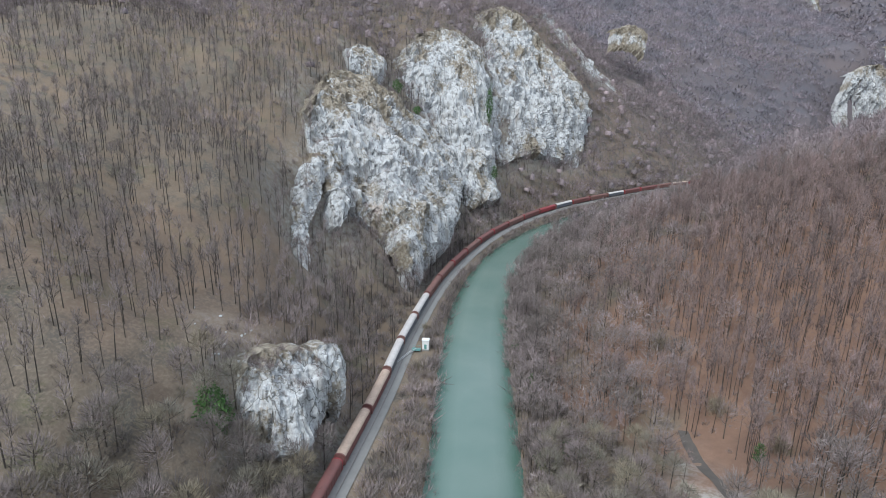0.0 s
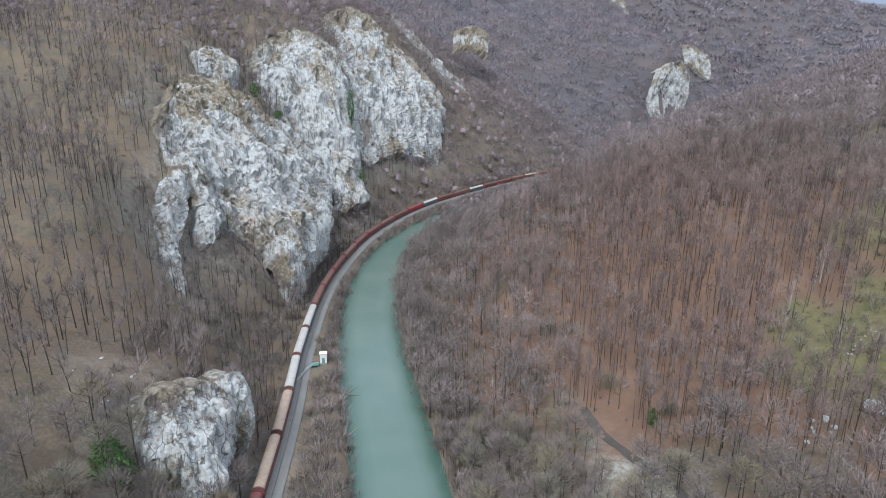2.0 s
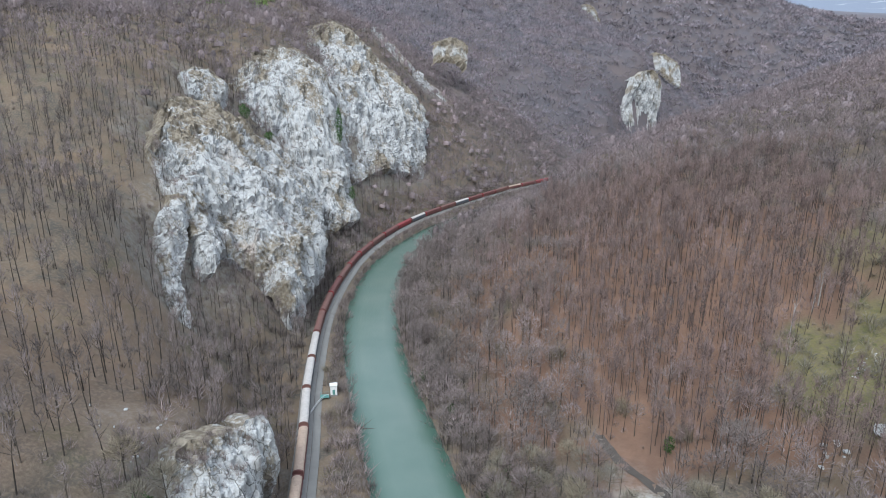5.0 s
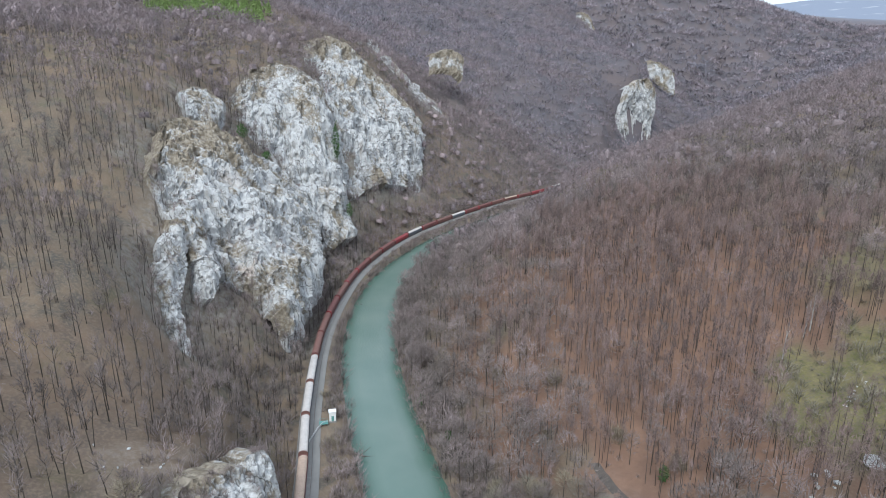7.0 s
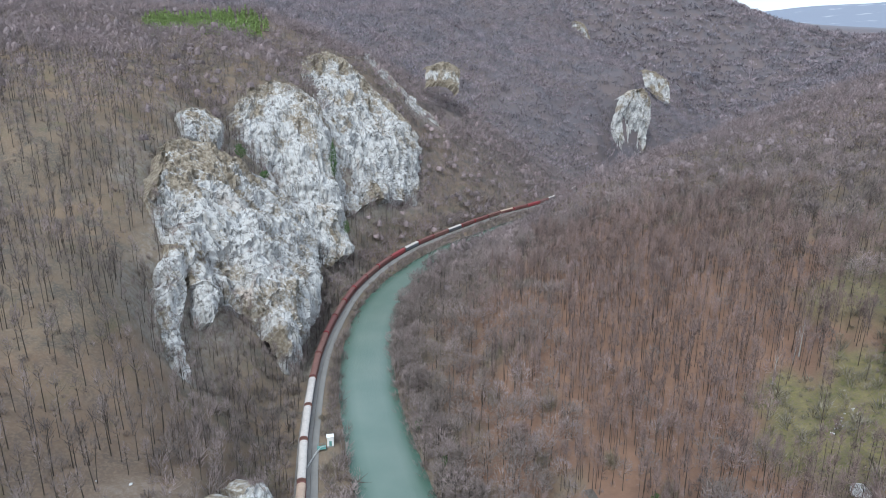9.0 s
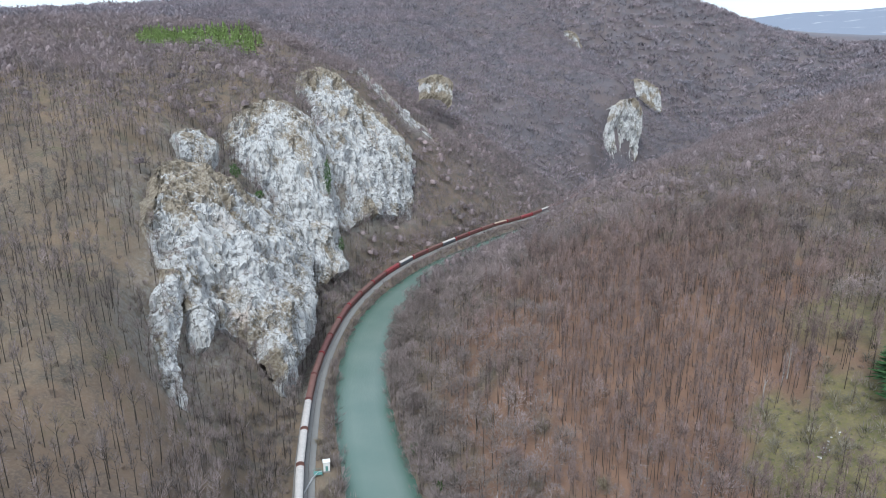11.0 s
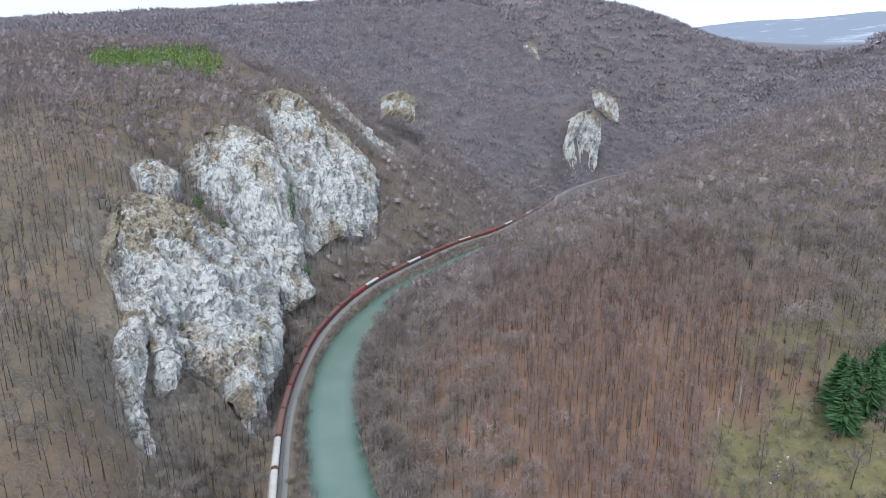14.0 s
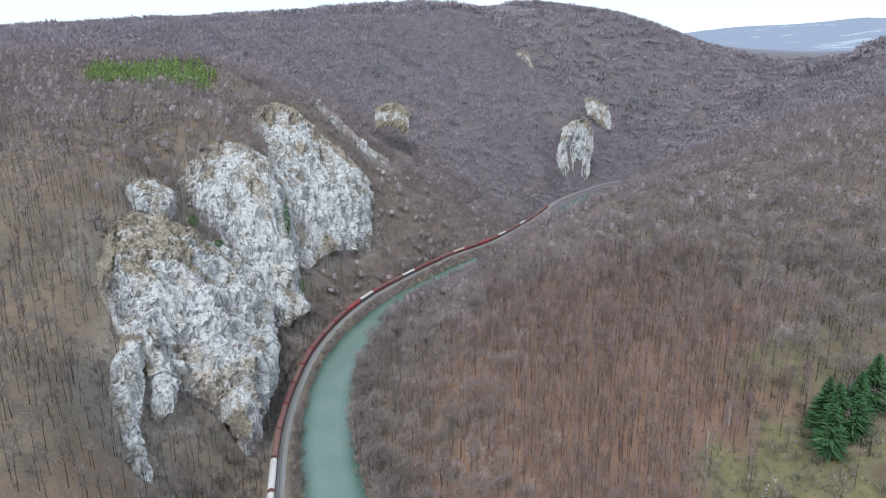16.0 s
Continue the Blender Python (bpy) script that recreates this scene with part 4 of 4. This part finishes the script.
for k, (a, b_, z_, sc) in enumerate(spots[:290]):
    if k < 3:
        root = new("pine")
        for nm, (v, t), m in zip(("trunk", "foliage"), pine_kinds[k], (M_BARK, M_PINE_FAR)):
            o = new(nm, mesh_of(nm, v, t, m))
            o.parent = root
        tagged(root, "yellow-green pine in a plantation among bare woods", "tree", "pine plantation")
        pines.append(root)
    else:
        root = copy_thing(pines[k % 3], Matrix())
    root.matrix_basis = pose(a, b_, z_, 0, 0, 50 * k)
    root.scale = (sc, sc, sc)

# birches at the edge of the meadow
for px, py, h_ in ((101, 192, 12), (104, 194, 13), (91, 186, 12)):
    v_t, v_c = bare_tree(h_ + 2, 1.4, 6, 60, 0.08, 6, 0.5, 0.27)
    root = new("birch")
    for nm, (v, t), m in (("trunk", v_t, M_BIRCH), ("crown", v_c, M_TWIG)):
        o = new(nm, mesh_of(nm, v, t, m))
        o.parent = root
    root.matrix_basis = pose(px, py, float(ground_height([px], [py], False)[0]))
    tagged(root, "leafless birch with a white trunk", "tree", "birches")



# ---- railway ----
ARC = np.r_[0, np.cumsum(np.linalg.norm(np.diff(RAIL, axis=0), axis=1))]


def on_track(s_):
    """Place and heading (degrees) at a length along the track."""
    p = [np.interp(s_, ARC, RAIL[:, k]) for k in range(2)]
    q = [np.interp(s_ + 1, ARC, RAIL[:, k]) for k in range(2)]
    return p[0], p[1], math.degrees(math.atan2(q[1] - p[1], q[0] - p[0]))


for off in (-0.7175, 0.7175):
    way = np.gradient(TRACK, axis=0)
    way /= np.linalg.norm(way, axis=1)[:, None]
    nrm = np.stack([way[:, 1], -way[:, 0]], -1)
    prof = ((-0.07, 0.70), (-0.036, 0.87), (0.036, 0.87), (0.07, 0.70))
    v = [(*(p + q * (off + a)), h) for p, q in zip(TRACK, nrm) for a, h in prof]
    f = [(r * 4 + k, r * 4 + k + 1, r * 4 + k + 5, r * 4 + k + 4) for r in range(len(TRACK) - 1) for k in range(3)]
    tagged(new("rail", mesh_of("rail", v, f, M_STEEL)), "rusty steel rail of the single track", "rail", kind="structure")
vs, fs = [], []
for s_ in np.arange(40, 700, 0.65):
    px, py, hd = on_track(s_)
    c, q = math.cos(radians(hd)), math.sin(radians(hd))
    o = len(vs)
    for a in (-0.12, 0.12):
        for e in (-1.25, 1.25):
            for h in (0.55, 0.72):
                vs.append((px + a * c - e * q, py + a * q + e * c, h))
    fs += [(o, o + 1, o + 3, o + 2), (o + 4, o + 6, o + 7, o + 5), (o + 1, o + 5, o + 7, o + 3), (o, o + 4, o + 5, o + 1), (o + 2, o + 3, o + 7, o + 6)]
tagged(new("sleepers", mesh_of("sleepers", vs, fs, M_SLEEPER)), "grey concrete sleepers of the railway track", "sleepers", kind="stuff")


def shell(length, outline):
    """A closed prism along x with the given (y, z) outline."""
    bm = bmesh.new()
    rings = [[bm.verts.new((x_, y_, z_)) for y_, z_ in outline] for x_ in (-length / 2, length / 2)]
    k = len(outline)
    for i_ in range(k):
        bm.faces.new((rings[0][i_], rings[0][(i_ + 1) % k], rings[1][(i_ + 1) % k], rings[1][i_]))
    bm.faces.new(rings[0][::-1])
    bm.faces.new(rings[1])
    bmesh.ops.recalc_face_normals(bm, faces=bm.faces)
    return bm


def wagon(side_mat, roof_mat, band_mat, label, panels=True):
    root = new("freight_wagon")
    L = 22.6
    part("body", shell(L, [(-1.42, 1.15), (-1.46, 3.45), (1.46, 3.45), (1.42, 1.15)]), side_mat, root)
    arc = [(1.48 * math.cos(a), 3.42 + 0.95 * math.sin(a)) for a in np.linspace(0, math.pi, 11)]
    part("roof", shell(L + 0.12, arc), roof_mat, root)
    part("underframe", block(bmesh.new(), (-L / 2 - 0.1, -1.2, 0.85), (L / 2 + 0.1, 1.2, 1.13), 0.04), M_BOGIE, root)
    for e in (-1, 1):
        hoop = [(1.56 * math.cos(a), 3.42 + 1.04 * math.sin(a)) for a in np.linspace(0, math.pi, 11)] + [(-1.52, 1.2), (1.52, 1.2)]
        o = part("end_band", shell(0.42, hoop), band_mat, root)
        o.location = (e * (L / 2 - 0.1), 0, 0)
        b_ = part("bogie", block(bmesh.new(), (-1.45, -1.1, 0.42), (1.45, 1.1, 0.8), 0.06), M_BOGIE, root)
        b_.location = (e * 8.1, 0, 0.45)
        for wx in (-0.9, 0.9):
            for wy in (-0.78, 0.78):
                w_ = part("wheel", rod(bmesh.new(), (wx, wy - 0.06, 0.46), (wx, wy + 0.06, 0.46), 0.46, sides=14), M_BOGIE, b_)
        c_ = part("coupler", rod(bmesh.new(), (0, 0, 1.0), (e * 0.75, 0, 1.0), 0.12), M_BOGIE, root)
        c_.location = (e * (L / 2), 0, 0)
        for by in (-0.88, 0.88):
            o = part("buffer", rod(bmesh.new(), (0, by, 1.05), (e * 0.58, by, 1.05), 0.1, 0.2, 10), M_BOGIE, root)
            o.location = (e * (L / 2), 0, 0)
    if panels:
        for k_ in range(4):
            x0 = -L / 2 + 0.7 + k_ * 5.35
            for sy in (-1, 1):
                part("side_door", block(bmesh.new(), (x0, sy * 1.47 - 0.03, 1.4), (x0 + 5.1, sy * 1.47 + 0.03, 3.3), 0.02), side_mat, root)
    else:
        for k_ in range(13):
            for sy in (-1, 1):
                x0 = -L / 2 + 0.9 + k_ * 1.73
                part("rib", block(bmesh.new(), (x0, sy * 1.47 - 0.05, 1.2), (x0 + 0.14, sy * 1.47 + 0.05, 3.42)), side_mat, root)
    for k_ in range(3):
        x0 = -7 + 7 * k_
        part("roof_hatch", block(bmesh.new(), (x0 - 0.5, -0.35, 4.3), (x0 + 0.5, 0.35, 4.43), 0.03), roof_mat, root)
    return tagged(root, label, "wagon", "freight train")


PALETTE = {
    "red": (M_RED, M_RED, M_BRIGHT, "red-brown covered freight wagon on the curving track", False),
    "brown": (M_BROWN, M_BROWN, M_RED, "dull brown covered freight wagon on the curving track", False),
    "tan": (M_RED, M_TAN, M_RED, "freight wagon with a tan roof and red-brown sides", True),
    "white": (M_GRAFFITI, M_WHITE, M_BROWN, "pale grey sliding-wall freight wagon with scribbled sides", True),
    "bright": (M_BRIGHT, M_BRIGHT, M_RED, "bright red covered freight wagon in the long train", True),
}
built = {}
start = float(np.interp(164, RAIL[:, 1], ARC))
ORDER = ["brown", "white", "brown", "red", "tan", "tan", "white", "white", "white", "brown", "brown", "red", "brown", "red", "red", "brown", "red", "bright", "white", "red", "brown", "white", "red", "red", "brown", "tan", "red", "bright", "red", "white", "brown", "brown", "white", "brown", "red", "brown", "brown", "red"]
for k, colour in enumerate(ORDER):
    s_ = start + (k - 6) * 24.4 + 12.2
    if s_ < 14:
        continue
    px, py, _ = on_track(s_)
    _, _, hd = on_track(s_)
    m = pose(px, py, 0.42, 0, 0, hd)
    if colour not in built:
        built[colour] = wagon(*PALETTE[colour])
        built[colour].matrix_basis = m
    else:
        copy_thing(built[colour], m)



# ---- gauging hut and small things ----
hut = new("gauging_hut")
part("body", block(bmesh.new(), (-1.2, -1.0, 0), (1.2, 1.0, 3.6), 0.03), M_HUTWALL, hut)
part("roof", block(bmesh.new(), (-1.4, -1.2, 3.6), (1.4, 1.2, 3.8), 0.04), M_HUTWALL, hut)
part("door", block(bmesh.new(), (-0.45, -1.05, 0.1), (0.45, -0.98, 2.1), 0.01), M_TEAL, hut, "teal painted door")
part("plinth", block(bmesh.new(), (-1.3, -1.1, -3.0), (1.3, 1.1, 0.0)), M_BALLAST, hut)
hut.matrix_basis = pose(-67.5, 190, 0.6, 0, 0, 12)
tagged(hut, "small white gauging hut between track and river", "hut")
deck = new("steel_platform")
part("deck", block(bmesh.new(), (-1.6, -1.2, 0), (1.6, 1.2, 0.12), 0.02), M_TEAL, deck)
for ax in (-1.5, 1.5):
    for ay in (-1.1, 1.1):
        part("leg", rod(bmesh.new(), (ax, ay, -2.2), (ax, ay, 0.0), 0.06), M_TEAL, deck)
        part("post", rod(bmesh.new(), (ax, ay, 0.1), (ax, ay, 1.1), 0.035), M_TEAL, deck)
for ay in (-1.1, 1.1):
    part("handrail", rod(bmesh.new(), (-1.5, ay, 1.1), (1.5, ay, 1.1), 0.035), M_TEAL, deck)
deck.matrix_basis = pose(-70.3, 187.5, 0.9, 0, 0, 12)
tagged(deck, "teal steel platform beside the white hut", "platform")
fence = new("white_railing")
pts = [(-76.3, 175.5), (-75.6, 180.0), (-74.8, 184.5), (-73.4, 187.5), (-72.2, 188.0)]
for k, (a, b_) in enumerate(pts):
    part("post", rod(bmesh.new(), (a + 74, b_ - 183, -0.3), (a + 74, b_ - 183, 1.15), 0.09), M_GALV, fence)
    if k:
        c_ = pts[k - 1]
        for h_ in (0.55, 1.1):
            part("bar", rod(bmesh.new(), (c_[0] + 74, c_[1] - 183, h_), (a + 74, b_ - 183, h_), 0.09), M_GALV, fence)
fence.matrix_basis = pose(74 - 148 + 3.2, 183, 0.3)
tagged(fence, "white metal railing along the path by the hut", "railing")


def boulder(px, py, wide, tall, mat, label, name="boulder", seed=0, group=""):
    bm = bmesh.new()
    bmesh.ops.create_icosphere(bm, subdivisions=3, radius=1)
    for v in bm.verts:
        c = v.co * 1.6 + Vector((seed * 7.1, 0, 0))
        v.co *= 1 + 0.35 * noise.noise(c) + 0.15 * noise.noise(c * 2.7)
        v.co = (v.co.x * wide, v.co.y * wide * 0.8, v.co.z * tall)
    me = bpy.data.meshes.new(name)
    bm.to_mesh(me)
    bm.free()
    me.materials.append(mat)
    ob = new(name, me)
    ob.matrix_basis = pose(px, py, float(ground_height([px], [py], False)[0]) + tall * 0.25, 0, 0, seed * 40)
    return tagged(ob, label, "rock", group)


boulder(90, 137, 3.6, 0.7, M_ROCK, "flat grey rock slab on the grassy slope", "rock_slab", 1)
for k in range(14):
    boulder(94 + k * 1.0 + rng.uniform(-2.2, 2.2), 158.5 + k * 0.65 + rng.uniform(-1.3, 1.3), rng.uniform(0.25, 0.7), rng.uniform(0.12, 0.3), M_ROCK, "pale stone in a broken row across the meadow", "stone", k + 2, "meadow stones")
for k in range(9):
    boulder(76 + rng.uniform(-4, 4), 137 + rng.uniform(-4, 4), rng.uniform(0.4, 1.0), rng.uniform(0.25, 0.6), M_ROCK, "pale stone among dry grass", "stone", k + 20, "meadow stones")
for k in range(20):
    boulder(-94 + rng.normal(0, 8), 115 + rng.normal(0, 6), rng.uniform(0.2, 0.5), rng.uniform(0.15, 0.35), M_ROCK, "small limestone block lying in dry grass above the outcrop", "stone", k + 40, "outcrop stones")



def sprawling(px, py, pz, spread, tall, count, mat, label):
    """A many-stemmed bush."""
    v_t, v_c = shrub(tall, spread, count, 0.11)
    root = new("willow")
    for nm, (v, t), m in (("stems", v_t, M_BARK), ("crown", v_c, mat)):
        o = new(nm, mesh_of(nm, v, t, m))
        o.parent = root
    root.matrix_basis = pose(px, py, pz)
    return tagged(root, label, "bush", "river willows")


sprawling(-65, 176, -1.0, 3.8, 4.6, 460, M_WILLOW, "ochre leafless willow leaning over the river")
sprawling(-62, 173, -1.8, 3.0, 4.0, 340, M_WILLOW, "ochre leafless willow leaning over the river")
sprawling(-74, 208, -0.6, 2.6, 4.0, 260, M_WILLOW, "ochre leafless willow beside the path")
for px, py in ((-8, 132), (2, 146), (8, 172), (-20, 182), (-6, 208), (14, 196), (30, 168), (44, 152)):
    sprawling(px, py, float(ground_height([px], [py], False)[0]), 3.2, 7.0, 420, M_WILLOW, "ochre leafless bush among grey trees by the river")

# a dead tree lying in the shallows
log = new("fallen_tree")
for k, (a, c_, r_) in enumerate((((-60, 173, -1.2), (-53, 171, -1.6), 0.28), ((-55, 171.5, -1.5), (-51.5, 173.5, 0.6), 0.14), ((-54, 171.2, -1.6), (-50, 170, -0.6), 0.12), ((-56.5, 172, -1.4), (-53.5, 174.5, 0.2), 0.1))):
    part("trunk" if k == 0 else "branch", rod(bmesh.new(), Vector(a) - Vector((-60, 173, -1.2)), Vector(c_) - Vector((-60, 173, -1.2)), r_, r_ * 0.3), M_BARK, log)
log.matrix_basis = pose(-60, 173, -1.2)
tagged(log, "dead dark tree fallen into the green water", "tree")
for k, (px, py) in enumerate(((-27.5, 166), (-25.5, 164.5), (-26, 168))):
    ob = boulder(px, py, 0.9, 0.7, M_BOGIE, "dark wet rock at the water's edge", "boulder", k + 90, "shore rocks")
    ob.location.z = -2.3

for px, py, w_, h_ in ((-14.5, 134, 1.3, 2.6), (-12, 137, 1.0, 2.0), (-25, 186, 1.2, 2.2)):
    leafy("yellow_bush", px, py, -1.0, w_, h_ + 1.5, 200, 0.34, M_YELLOW, "yellow-green leafy bush at the water's edge", "bush", "bank bushes")
